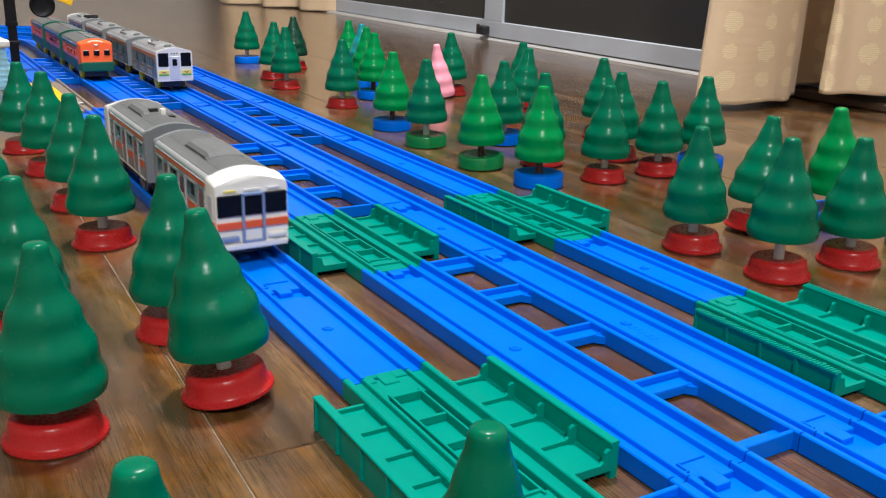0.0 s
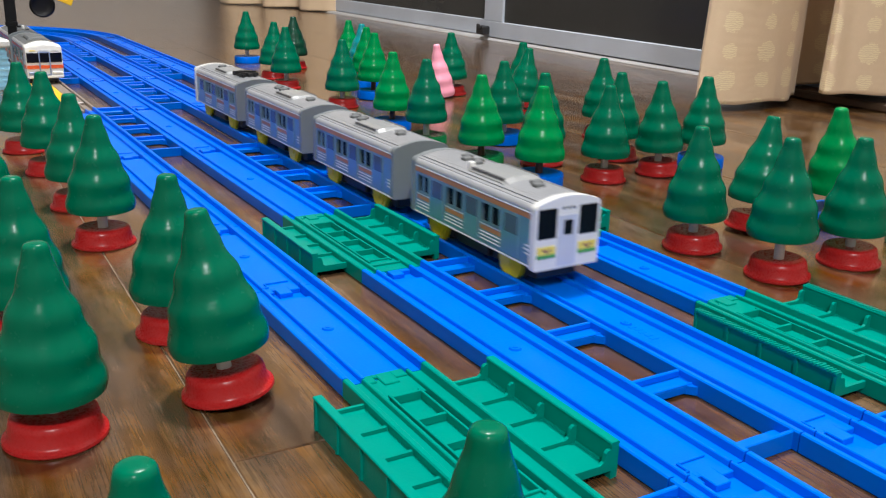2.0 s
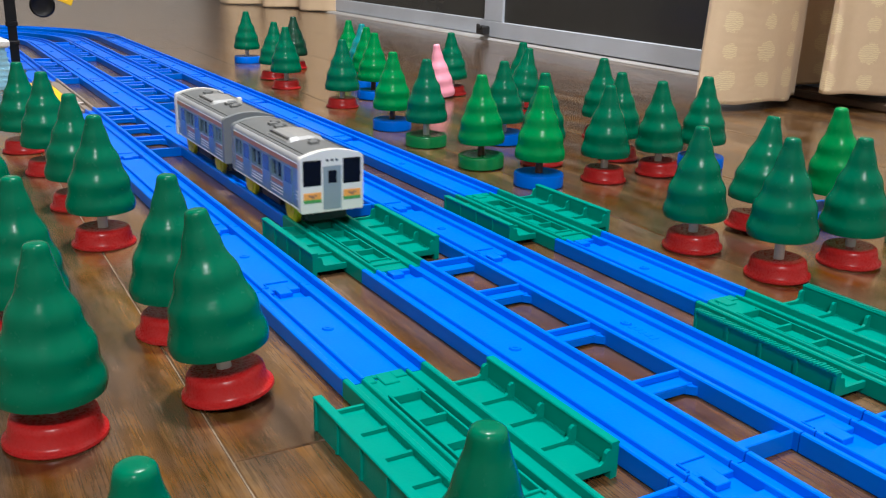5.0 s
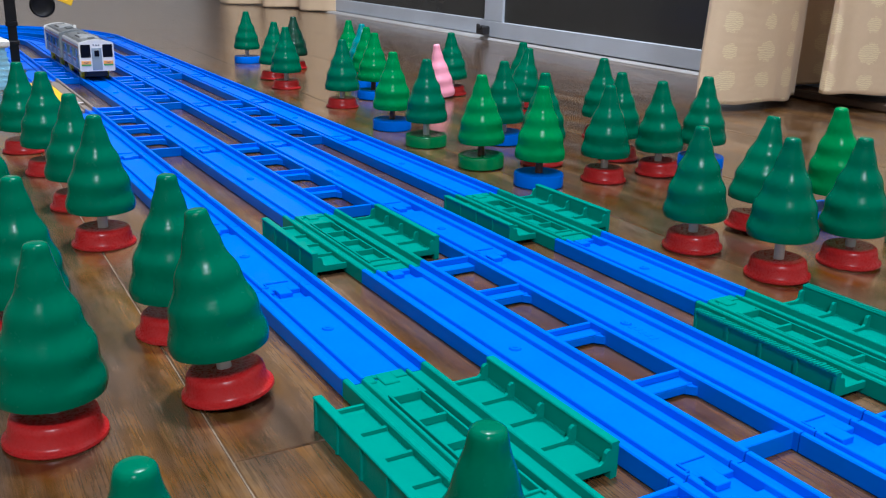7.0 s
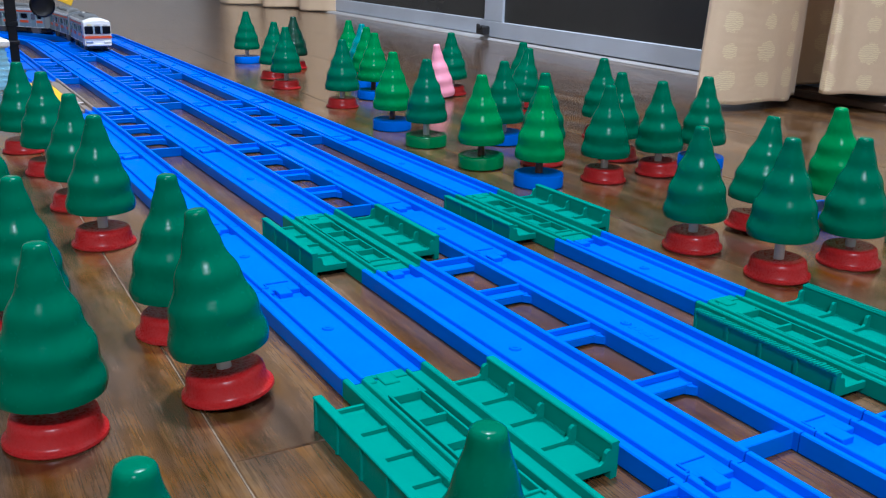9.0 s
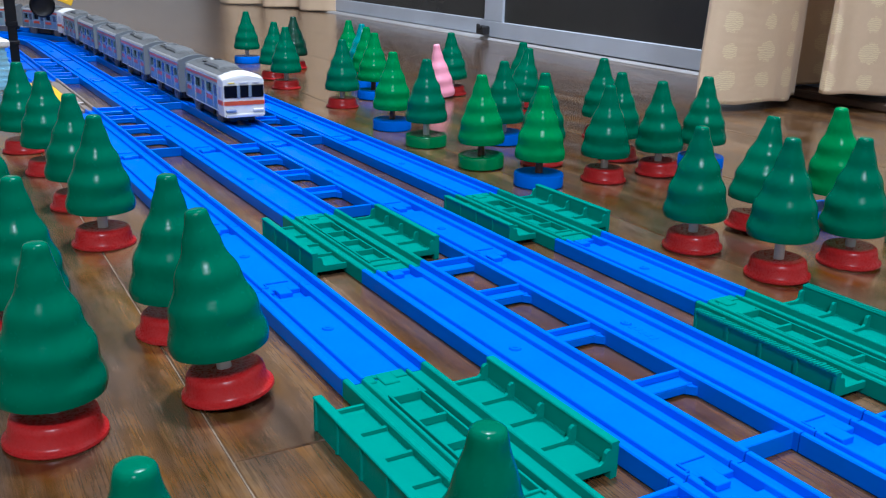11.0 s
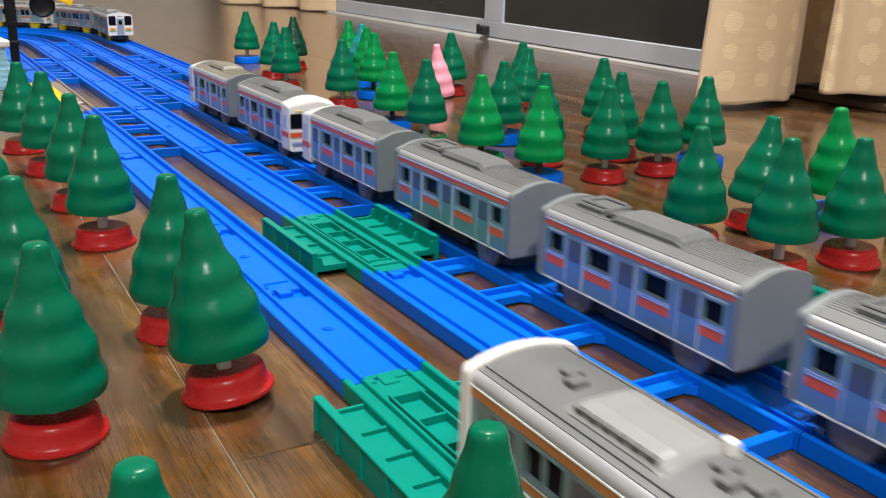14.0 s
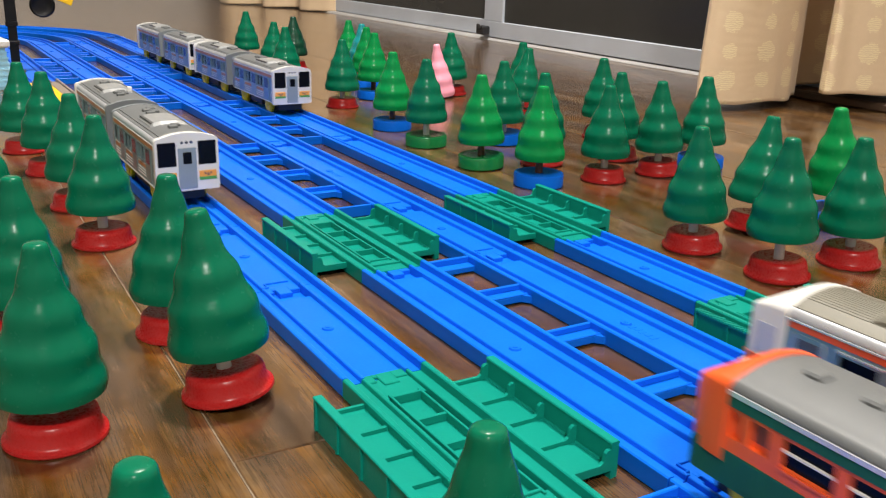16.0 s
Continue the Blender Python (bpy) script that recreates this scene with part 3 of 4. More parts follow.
def crossing_signal():
    """Black signal post with round lamps and a yellow bar, by the crossing."""
    ob = tagged(new("crossing_signal"), "black plastic toy crossing signal with a yellow bar", "toy signal")
    ob.matrix_basis = pose(-0.0125, 1.070, 0, 0, 0, -8)
    part("foot", boxes((-0.013, 0.011, -0.011, 0.011, 0, 0.005), bevel=0.001), DARK, ob)
    post = boxes((-0.0050, 0.0050, -0.0050, 0.0050, 0.004, 0.120), bevel=0.001)
    for z0, z1, w in ((0.004, 0.014, 0.0062), (0.036, 0.041, 0.0066), (0.058, 0.064, 0.0068), (0.064, 0.120, 0.0062)):
        box(post, -w, w, -0.0056, 0.0056, z0, z1, bevel=0.0006)
    part("post", post, POST_BLACK, ob, "black post with collars")
    part("arm", boxes((-0.05, 0.05, -0.003, 0.003, 0.094, 0.100), bevel=0.001), POST_BLACK, ob)
    for x in (-0.036, 0.036):
        bm = lathe([(0.0135, -0.006), (0.0145, -0.005), (0.0145, 0.004), (0.0125, 0.006), (0.0105, 0.0045), (0.004, 0.0045)], 32)
        lamp = part("lamp_hood", bm, POST_BLACK, ob, "round black lamp hood", True)
        lamp.matrix_basis = pose(x, -0.004, 0.0830, 90, 0, 0)
    for sgn in (-1, 1):
        bar = part("cross_bar", boxes((-0.062, 0.062, -0.0015, 0.0015, -0.005, 0.005), bevel=0.0006), SIGN_YELLOW, ob, "yellow crossing bar")
        bar.matrix_basis = pose(0.014, -0.007, 0.112, 0, sgn * 24, 0)
    return ob


def platform_hut():
    """Pale blue clear-plastic house beside the crossing, cut by the picture's edge."""
    ob = tagged(new("toy_hut"), "pale blue plastic toy hut beside the crossing", "toy building")
    ob.matrix_basis = pose(-0.050, 0.965, 0, 0, 0, 6)
    part("wall", extrude_profile([(0.020, 0.0), (0.0125, 0.045), (-0.05, 0.045), (-0.055, 0.0)], -0.02, 0.05), SKY_PLASTIC, ob)
    part("roof", boxes((-0.06, 0.0175, -0.025, 0.055, 0.0452, 0.054), bevel=0.002), PALE_PLASTIC, ob, "pale grey roof")
    for i in range(7):
        part("wall_rib", boxes((-0.053 + 0.0, 0.0205 - 0.0011 * i, -0.0212, -0.0198, 0.003 + i * 0.006, 0.005 + i * 0.006)), SKY_PLASTIC, ob)
    part("sign", boxes((-0.020, 0.006, -0.022, -0.0175, 0.0545, 0.062), bevel=0.001), SIGN_ORANGE, ob, "orange sign")
    part("chimney", boxes((-0.024, 0.0, 0.0, 0.02, 0.0545, 0.088), bevel=0.003), GREEN_BASE, ob, "green top")
    return ob


SMOKY = material("greyish_brown_plastic", (0.24, 0.20, 0.17), 0.4, grain=0.06)
SIGN_ORANGE = material("orange_sign_plastic", (0.75, 0.25, 0.04), 0.4)

# ---- toy trees ----


def crown_mesh():
    """A bell in three soft tiers, hollow below, finely fluted near the tip."""
    prof = [(0.0011, 0.0513), (0.0028, 0.0512), (0.0036, 0.0507), (0.0040, 0.0498), (0.0042, 0.0490)]
    for i in range(1, 29):
        t = i / 29
        r = 0.0042 + 0.0135 * math.sin(math.pi / 2 * t) ** 1.48 + 0.00050 * math.sin(2 * math.pi * (3.85 * t - 0.36)) * min(1.0, t / 0.35)
        prof.append((r, 0.0490 * (1 - t) + 0.0008))
    prof += [(0.0176, 0.0004), (0.0168, 0.0), (0.0160, 0.0012), (0.0120, 0.0090), (0.0035, 0.0110)]

    def ridge(z, a):
        return 1 + 0.009 * math.sin(10 * a) * min(1.0, max(0.1, (z - 0.026) / 0.02))
    return lathe(prof, 60, ridge)


def red_base_mesh():
    return lathe([(0.0165, 0.0), (0.0170, 0.0006), (0.0168, 0.0016), (0.0158, 0.0022), (0.0150, 0.0030), (0.0145, 0.0070), (0.0139, 0.0088), (0.0128, 0.0097), (0.0110, 0.0098), (0.0060, 0.0092), (0.0010, 0.0092)], 44)


def flat_base_mesh():
    return lathe([(0.0172, 0.0), (0.0178, 0.0006), (0.0178, 0.0082), (0.0173, 0.0092), (0.0160, 0.0096), (0.0130, 0.0092), (0.0060, 0.0090), (0.0010, 0.0090)], 44)


def trunk_mesh():
    return lathe([(0.0027, 0.0088), (0.0025, 0.0330)], 18)


CROWNS = {"D": (CROWN, "dark green"), "G": (CROWN_LIGHT, "bright green"), "T": (CROWN_TEAL, "teal"), "K": (CROWN_DARK, "blackish green"), "P": (CROWN_PINK, "pink")}
BASES = {"r": (RED, "red"), "b": (BLUE, "blue"), "g": (GREEN_BASE, "green")}


def toy_tree(x, y, crown, base, height=0.0715, lean=0.0, towards=0.0, spin=0.0):
    """A plastic tree; lean in degrees, towards: the compass angle of the lean from +x."""
    mat, word = CROWNS[crown]
    if base == "n":
        ob = tagged(new("toy_tree"), "pink plastic toy tree crown set straight on the floor", "toy tree", "toy trees")
    else:
        bmat, bword = BASES[base]
        stem = "brown" if crown == "G" and base != "r" else "grey"
        ob = tagged(new("toy_tree"), f"{word} plastic toy tree on a round {bword} base, {stem} trunk", "toy tree", "toy trees")
        piece("base", "base" + base, red_base_mesh if base == "r" else flat_base_mesh, bmat, ob, None, f"{bword} plastic base", True)
        piece("trunk", "trunk" + stem, trunk_mesh, TRUNK_BROWN if stem == "brown" else TRUNK_GREY, ob, None, f"{stem} trunk", True)
    piece("crown", "crown" + crown, crown_mesh, mat, ob, pose(0, 0, height - 0.0515 if base != "n" else 0.0, 0, 0, spin), f"{word} crown", True)
    if base == "n":
        ob.children[0].scale = (0.92, 0.92, 1.12)
    tilt = Matrix.Rotation(radians(lean), 4, Vector((-math.sin(radians(towards)), math.cos(radians(towards)), 0)))
    ob.matrix_basis = Matrix.Translation((x, y, 0.0168 * math.sin(radians(abs(lean))))) @ tilt
    return ob


TREES = """
-0.1136 0.1268 D r 0.0680 0 0
-0.0536 0.1292 D r 0.0695 7 150
-0.0545 0.1965 D r 0.0690 0 0
-0.0565 0.3358 D r 0.0710 0 0
-0.0551 0.4195 D r 0.0705 0 0
-0.0564 0.5210 D r 0.0715 0 0
-0.0623 0.6039 D r 0.0690 0 0
-0.1097 0.2215 D r 0.0680 0 0
-0.1108 0.3507 D r 0.0680 0 0
0.2375 0.1856 D r 0.0700 2 180
0.2427 0.1293 D r 0.0735 2 180
0.2971 0.1265 D r 0.0700 2 180
0.2971 0.1947 D r 0.0690 5.5 0
0.3541 0.1814 G b 0.0735 6 180
0.3640 0.1290 G g 0.0745 3 180
0.3994 0.3390 D b 0.0715 1 180
0.3519 0.3365 D r 0.0700 3 180
0.2993 0.3379 D r 0.0700 0 0
0.3584 0.3907 D r 0.0700 2 180
0.4060 0.4695 D r 0.0710 2 180
0.2451 0.3452 G b 0.0710 0 0
0.2887 0.4005 D r 0.0715 1 180
0.2388 0.4115 G g 0.0705 2 180
0.3075 0.4826 D b 0.0705 2 180
0.3900 0.5746 D r 0.0690 6 0
0.4348 0.6382 D r 0.0690 0 0
0.2403 0.5003 D g 0.0725 1 180
0.2484 0.5787 G b 0.0705 0 0
0.3900 0.7317 P n 0.0515 7 180
0.4115 0.7417 D r 0.0700 3 180
0.2578 0.7097 D r 0.0695 0 0
0.3130 0.7486 G b 0.0715 1 0
0.3714 0.8992 T r 0.0690 0 0
0.3794 0.9555 G r 0.0690 0 0
0.3435 0.8288 G b 0.0710 0 0
0.2528 0.8559 D r 0.0705 0 0
0.2663 0.9347 D r 0.0695 2 0
0.3322 1.0279 K r 0.0690 1 180
0.2927 1.1085 D b 0.0710 0 0
-0.1173 -0.0236 D r 0.0705 0 0
-0.0542 -0.0415 D r 0.0705 0 0
"""


def plant_trees():
    for i, row in enumerate(TREES.split("\n")[1:-1]):
        x, y, c, b, h, lean, to = row.split()
        toy_tree(float(x), float(y), c, b, float(h), float(lean), float(to), (i * 47) % 360)


# ---- trains ----
CAR = 0.1180                   # a car's length
HALF = 0.0180                  # half a car's width


def shell_outline(eave, crown, floor_z, w=HALF):
    pts = [(w - 0.0008, floor_z), (w, floor_z + 0.0008), (w, eave - 0.003)]
    for i in range(1, 5):
        a = i / 4 * math.pi / 2
        pts.append((w - 0.0033 * (1 - math.cos(a)), eave - 0.003 + 0.003 * math.sin(a)))
    for i in range(1, 6):
        x = (w - 0.0033) * (1 - i / 5)
        pts.append((x, eave + (crown - eave) * (1 - (x / (w - 0.0033)) ** 2)))
    left = [(-x, z) for x, z in reversed(pts[:-1])]
    return pts + left


def roof_outline(eave, crown, w=HALF):
    full = shell_outline(eave, crown, eave - 0.0032, w + 0.00025)
    return [(x, z + 0.00025) for x, z in full]


def roof_cap(eave, crown, w=HALF):
    """The roof skin between the rounded eaves."""
    top = [(x, z + 0.00035) for x, z in shell_outline(eave, crown, eave - 0.0032, w) if abs(x) <= w - 0.0012 and z > eave - 0.0012]
    return [(w - 0.0022, eave - 0.004)] + top + [(-w + 0.0022, eave - 0.004)]


SKIN = 0.0017


def side_skin(s, y0, y1, z0, z1, holes):
    """One side wall of a car in one piece, with its window openings (y from, y to, z from, z to; all of one height)."""
    bm = bmesh.new()
    ys = sorted([y0, y1] + [y for h in holes for y in h[:2]])
    zs = [z0, holes[0][2], holes[0][3], z1]
    xs = (s * (HALF - SKIN - 0.0001), s * HALF)
    v = {(i, j, k): bm.verts.new((xs[k], y, z)) for i, y in enumerate(ys) for j, z in enumerate(zs) for k in (0, 1)}
    full = {(i, j) for i in range(len(ys) - 1) for j in range(3) if j != 1 or i % 2 == 0}
    for i, j in full:
        for k in (0, 1):
            bm.faces.new((v[i, j, k], v[i + 1, j, k], v[i + 1, j + 1, k], v[i, j + 1, k]))
        for di, dj, a, b in ((-1, 0, (i, j), (i, j + 1)), (1, 0, (i + 1, j), (i + 1, j + 1)), (0, -1, (i, j), (i + 1, j)), (0, 1, (i, j + 1), (i + 1, j + 1))):
            if (i + di, j + dj) not in full:
                bm.faces.new((v[(*a, 0)], v[(*b, 0)], v[(*b, 1)], v[(*a, 1)]))
    return bm


def loft_nose(eave, crown, floor_z, depth, shrink):
    """A cab front: the car's outline drawn forward (to -y), its top edge rounded back."""
    out = shell_outline(eave, crown, floor_z, HALF + 0.0010)
    bm = bmesh.new()
    rings = []
    for i in range(7):
        f = i / 6
        s = 1 - shrink * f ** 3
        ring = []
        for x, z in out:
            top = max(0.0, (z - 0.0440) / (crown - 0.0440))
            low = z if z < 0.0440 else 0.0440 + (z - 0.0440) * (1 - 0.40 * f ** 2.8)
            back = depth * 0.42 * f * top ** 2.2
            ring.append(bm.verts.new((x * s, -depth * f + back, low)))
        rings.append(ring)
    n = len(out)
    for a, b in zip(rings, rings[1:]):
        for i in range(n):
            bm.faces.new((a[i], a[(i + 1) % n], b[(i + 1) % n], b[i]))
    bm.faces.new(rings[0]), bm.faces.new(rings[-1])
    return bm


def wheel_mesh(r=0.0095, half=0.0135):
    bm = bmesh.new()
    for s in (-1, 1):
        for x, rr, dpt in ((half * s, r, 0.0034), ((half + 0.0019) * s, r * 0.72, 0.0008), ((half + 0.0022) * s, r * 0.3, 0.0012)):
            g = bmesh.ops.create_cone(bm, cap_ends=True, segments=26, radius1=rr, radius2=rr, depth=dpt, matrix=Matrix.Translation((x, 0, 0)) @ Matrix.Rotation(radians(90), 4, "Y"))
            if rr == r:
                es = [e for e in {e for v in g["verts"] for e in v.link_edges} if len(e.link_faces) == 2 and e.calc_face_angle(0) > 1]
                bmesh.ops.bevel(bm, geom=es, offset=0.0005, segments=1, affect="EDGES")
    bmesh.ops.create_cone(bm, cap_ends=True, segments=10, radius1=0.0012, radius2=0.0012, depth=2 * half, matrix=Matrix.Rotation(radians(90), 4, "Y"))
    return bm


def side_strip(s, y0, y1, z0, z1, proud=0.00022, inset=0.0006):
    """A thin plate on one side of a car (s: 1 or -1)."""
    a, b = sorted((s * (HALF - inset), s * (HALF + proud)))
    return boxes((a, b, y0, y1, z0, z1))


def sides(name, key, make, mat, parent, label=""):
    """The same piece on either side of a car."""
    for s in (1, -1):
        piece(name, (key, s), lambda: make(s), mat, parent, None, label)


def window_with_frame(s, y0, y1, z0, z1):
    bm = bmesh.new()
    t = 0.0006
    if s:
        for q in ((y0 - t, y1 + t, z0 - t, z0), (y0 - t, y1 + t, z1, z1 + t), (y0 - t, y0, z0, z1), (y1, y1 + t, z0, z1)):
            xs = sorted((s * (HALF - 0.0006), s * (HALF + 0.0005)))
            box(bm, xs[0], xs[1], *q)
    return bm


def roof_ribs(y0, y1, z_at, step=0.0025, w=0.011):
    bm = bmesh.new()
    x = -w
    while x <= w + 1e-6:
        z = z_at(x)
        box(bm, x - 0.00016, x + 0.00016, y0, y1, z - 0.0006, z + 0.00007)
        x += step
    return bm


def unit_mesh(y0, y1, z, w, h=0.0026):
    """An air conditioner on a roof: a low hump with sloped sides and ends."""
    bm = bmesh.new()
    rings = []
    for y, k, g in ((y0, 0.0, 1.0), (y0 + 0.0005, 0.3, 1.0), (y0 + 0.0035, 0.92, 0.99), (y0 + 0.0050, 1.0, 0.98), (y1 - 0.0050, 1.0, 0.98), (y1 - 0.0035, 0.92, 0.99), (y1 - 0.0005, 0.3, 1.0), (y1, 0.0, 1.0)):
        t = h * k
        half = [(w * g, z - 0.003), (w * g, z - 0.0012 + t * 0.45), (w * g * 0.84, z + t * 0.84 - 0.0005), (w * g * 0.42, z + t)]
        rings.append([bm.verts.new((x, y, zz)) for x, zz in half + [(-x, zz) for x, zz in reversed(half)]])
    for a, b in zip(rings, rings[1:]):
        for i in range(8):
            bm.faces.new((a[i], a[(i + 1) % 8], b[(i + 1) % 8], b[i]))
    bm.faces.new(rings[0]), bm.faces.new(rings[-1])
    return bm


def underframe(car, style, wheel_mat, key):
    piece("underframe", "under" + key, lambda: boxes((-0.0118, 0.0118, -CAR / 2 + 0.006, CAR / 2 - 0.006, 0.0098, 0.0176), (-0.0145, 0.0145, -0.015, 0.015, 0.0105, 0.0165),
                                                   (-0.0125, 0.0125, -0.046, -0.024, 0.0085, 0.0165), (-0.0125, 0.0125, 0.024, 0.046, 0.0085, 0.0165), bevel=0.0006), DARK, car, None, "black underframe")
    for y in (-0.035, 0.035):
        piece("wheel", "wheel" + key, wheel_mesh, wheel_mat, car, pose(0, y, 0.0148), "", True)
    hook = boxes((-0.0016, 0.0016, CAR / 2 - 0.004, CAR / 2 + 0.0085, 0.0140, 0.0165), (-0.0044, 0.0044, CAR / 2 + 0.0050, CAR / 2 + 0.0075, 0.0135, 0.0190), (-0.0044, -0.0026, CAR / 2 + 0.0050, CAR / 2 + 0.0125, 0.0135, 0.0190),
                 (0.0026, 0.0044, CAR / 2 + 0.0050, CAR / 2 + 0.0125, 0.0135, 0.0190), (-0.0044, 0.0044, CAR / 2 + 0.0110, CAR / 2 + 0.0128, 0.0135, 0.0190), bevel=0.0005)
    piece("coupler", "coupler", lambda: hook, PALE_PLASTIC, car, None, "pale hook coupler")


def commuter_car(cab, switch=False, hoop=False, khaki=False):
    """White-nosed diesel-like car with bright orange bands."""
    car = tagged(new("train_car"), "silver toy train car with orange bands, " + ("white cab end" if cab else "grey roof"), "toy train car", "toy train cars")
    e, c, f = 0.0490, 0.0526, 0.0172
    y0, y1 = -CAR / 2, CAR / 2
    nose = 0.0145 if cab else 0.0
    key = "a" + ("c" if cab else "")
    wins = [(-0.0235, -0.0095), (0.0105, 0.0245), (0.0420, 0.0515)] + ([] if cab else [(-0.0515, -0.0420)])
    holes = [(a, b, 0.0318, 0.0400) for a, b in wins]
    roofmat = ROOF_KHAKI if khaki else ROOF_GREY
    key += "k" if khaki else ""
    piece("body", "body" + key, lambda: extrude_profile(shell_outline(e, c - 0.001, f, HALF - SKIN), y0 + nose, y1), SILVER, car, None, "silver car body", True)
    sides("side_wall", "skin" + key, lambda s: side_skin(s, y0 + nose, y1 - 0.002, f + 0.0004, 0.0458, holes), SILVER, car)
    piece("eave", "eave" + key, lambda: extrude_profile(shell_outline(e, c - 0.0008, 0.0451, HALF + 0.0002), y0 + nose, y1 - 0.001), EAVE, car, None, "silver rounded eave, highlight painted in", True)
    piece("roof", "roof" + key, lambda: extrude_profile(roof_cap(e, c), y0 + nose, y1 - 0.001), roofmat, car, None, "khaki ribbed roof" if khaki else "grey ribbed roof", True)

    def zr(x):
        return e + (c - e) * (1 - (x / (HALF - 0.0033)) ** 2) + 0.0004
    piece("roof_ribs", "ribs" + key, lambda: roof_ribs(y0 + nose + 0.001, y1 - 0.003, zr, 0.0013, 0.0105), roofmat, car)
    piece("cooling_unit", "unit_a" + ("k" if khaki else ""), lambda: unit_mesh(-0.020, 0.022, c - 0.0002, 0.0102, 0.0032), ROOF_KHAKI if khaki else ROOF_MATT, car, None, "grey roof unit")
    piece("end_wall", "end_a", lambda: extrude_profile(shell_outline(e + 0.0006, c + 0.0006, f, HALF + 0.0005), y1 - 0.0030, y1 + 0.0008), END_GREY, car, None, "grey end wall", True)
    if not cab:
        piece("end_wall", "end_a", None, END_GREY, car, pose(0, 0, 0, 0, 0, 180), "grey end wall", True)
    if not cab:
        hatch = piece("roof_hatch", "hatch", lambda: boxes((-0.0085, 0.0085, 0.0290, 0.0470, c - 0.002, c + 0.0014), (-0.0070, -0.0046, 0.0300, 0.0460, c + 0.0012, c + 0.0026), (0.0046, 0.0070, 0.0300, 0.0460, c + 0.0012, c + 0.0026), (-0.0070, 0.0070, 0.0430, 0.0460, c + 0.0012, c + 0.0026), bevel=0.0006), roofmat, car, None, "grey roof hatch")
        # a black block put in for the dark of the hole beside the hatch
        piece("hatch_catch", "catch", lambda: boxes((-0.0088, -0.0052, 0.0228, 0.0270, c - 0.003, c + 0.0004), bevel=0.0004), DARK, hatch)
        # a small dark oblong near the car's end
        piece("roof_socket", "socket", lambda: boxes((-0.0030, 0.0030, -0.0462, -0.0425, c - 0.002, c + 0.0006), bevel=0.0003), DARK_GREY, car, None, "small dark mark on the roof")
    if switch:
        piece("switch_slot", "slot_a", lambda: boxes((-0.0080, -0.0042, 0.0295, 0.0345, c - 0.002, c + 0.0006), (-0.0005, 0.0050, 0.0170, 0.0205, c, c + 0.0036)), DARK, car)
        piece("switch_knob", "knob", lambda: boxes((-0.0042, -0.0008, 0.0215, 0.0260, c - 0.001, c + 0.0042), bevel=0.0012, seg=2), WHITE, car, None, "white switch knob", True)
    # bands and windows: y runs from the cab to the rear
    sides("upper_band", "upband" + key, lambda s: side_strip(s, y0 + nose + 0.001, y1 - 0.0035, 0.0426, 0.0449), ORANGE, car, "orange band")
    sides("eave_line", "eaveline" + key, lambda s: side_strip(s, y0 + nose, y1 - 0.003, 0.0450, 0.0456, 0.0006), TRIM, car)
    sides("sill_line", "sill_a" + key, lambda s: side_strip(s, y0 + nose, y1 - 0.003, 0.0178, 0.0184, 0.0005), WHITE, car)
    for ya, yb in wins:
        sides("window", ("win", ya), lambda s: side_strip(s, ya, yb, 0.0318, 0.0400, 0.0003 - SKIN, 0.003), BLACK_GLASS, car, "black window pane")
        sides("window_frame", ("winf", ya), lambda s: window_with_frame(s, ya, yb, 0.0318, 0.0400), SILVER, car)
        sides("lower_band", ("low", ya), lambda s: side_strip(s, ya - 0.001, yb + 0.002, 0.0253, 0.0292), ORANGE, car, "orange panel")
        for i, z in enumerate((0.0294, 0.0304, 0.0408)):
            sides("trim_line", ("lowl", ya, i), lambda s: side_strip(s, ya - 0.001, yb + 0.002, z, z + 0.0006, 0.0006), TRIM, car)
    for yc in (-0.035, 0.0005, 0.0335):
        sides("door", ("door_a", yc), lambda s: side_strip(s, yc - 0.0055, yc + 0.0055, 0.0195, 0.0415, 0.0004), SILVER, car)
        for i, y in enumerate((yc - 0.0058, yc + 0.0054)):
            sides("door_edge", ("dedge", yc, i), lambda s: side_strip(s, y, y + 0.0004, 0.0190, 0.0412, 0.0006), TRIM, car)
        sides("door_pane", ("doorp", yc), lambda s: side_strip(s, yc - 0.0042, yc + 0.0042, 0.0305, 0.0400, 0.0006), PANE, car, "smoky door pane")
    if cab:
        fy = y0 - 0.0008
        nz = piece("cab", "cab_a", lambda: (lambda b: (bmesh.ops.translate(b, verts=b.verts, vec=(0, y0 + nose, 0)), b)[1])(loft_nose(e + 0.0006, c + 0.0006, 0.0145, nose, 0.03)), WHITE, car, None, "white cab", True)
        piece("windscreen", "screen_a", lambda: boxes((-0.0178, 0.0178, fy - 0.0002, y0 + 0.004, 0.0312, 0.0420), bevel=0.0005), BLACK_GLASS, nz, None, "black windscreen")
        sides("windscreen_return", "screenr_a", lambda s: side_strip(s, y0 + 0.0040, y0 + 0.0115, 0.0305, 0.0408, 0.0012), PALE_PANE, nz)
        piece("cab_band", "cabband", lambda: boxes((-0.0182, 0.0182, fy - 0.0001, y0 + 0.003, 0.0247, 0.0282), (HALF - 0.001, HALF + 0.0013, y0 + 0.0015, y0 + nose, 0.0247, 0.0284),
                                                  (-HALF - 0.0013, -HALF + 0.001, y0 + 0.0015, y0 + nose, 0.0247, 0.0284)), ORANGE, nz, None, "orange band round the cab")
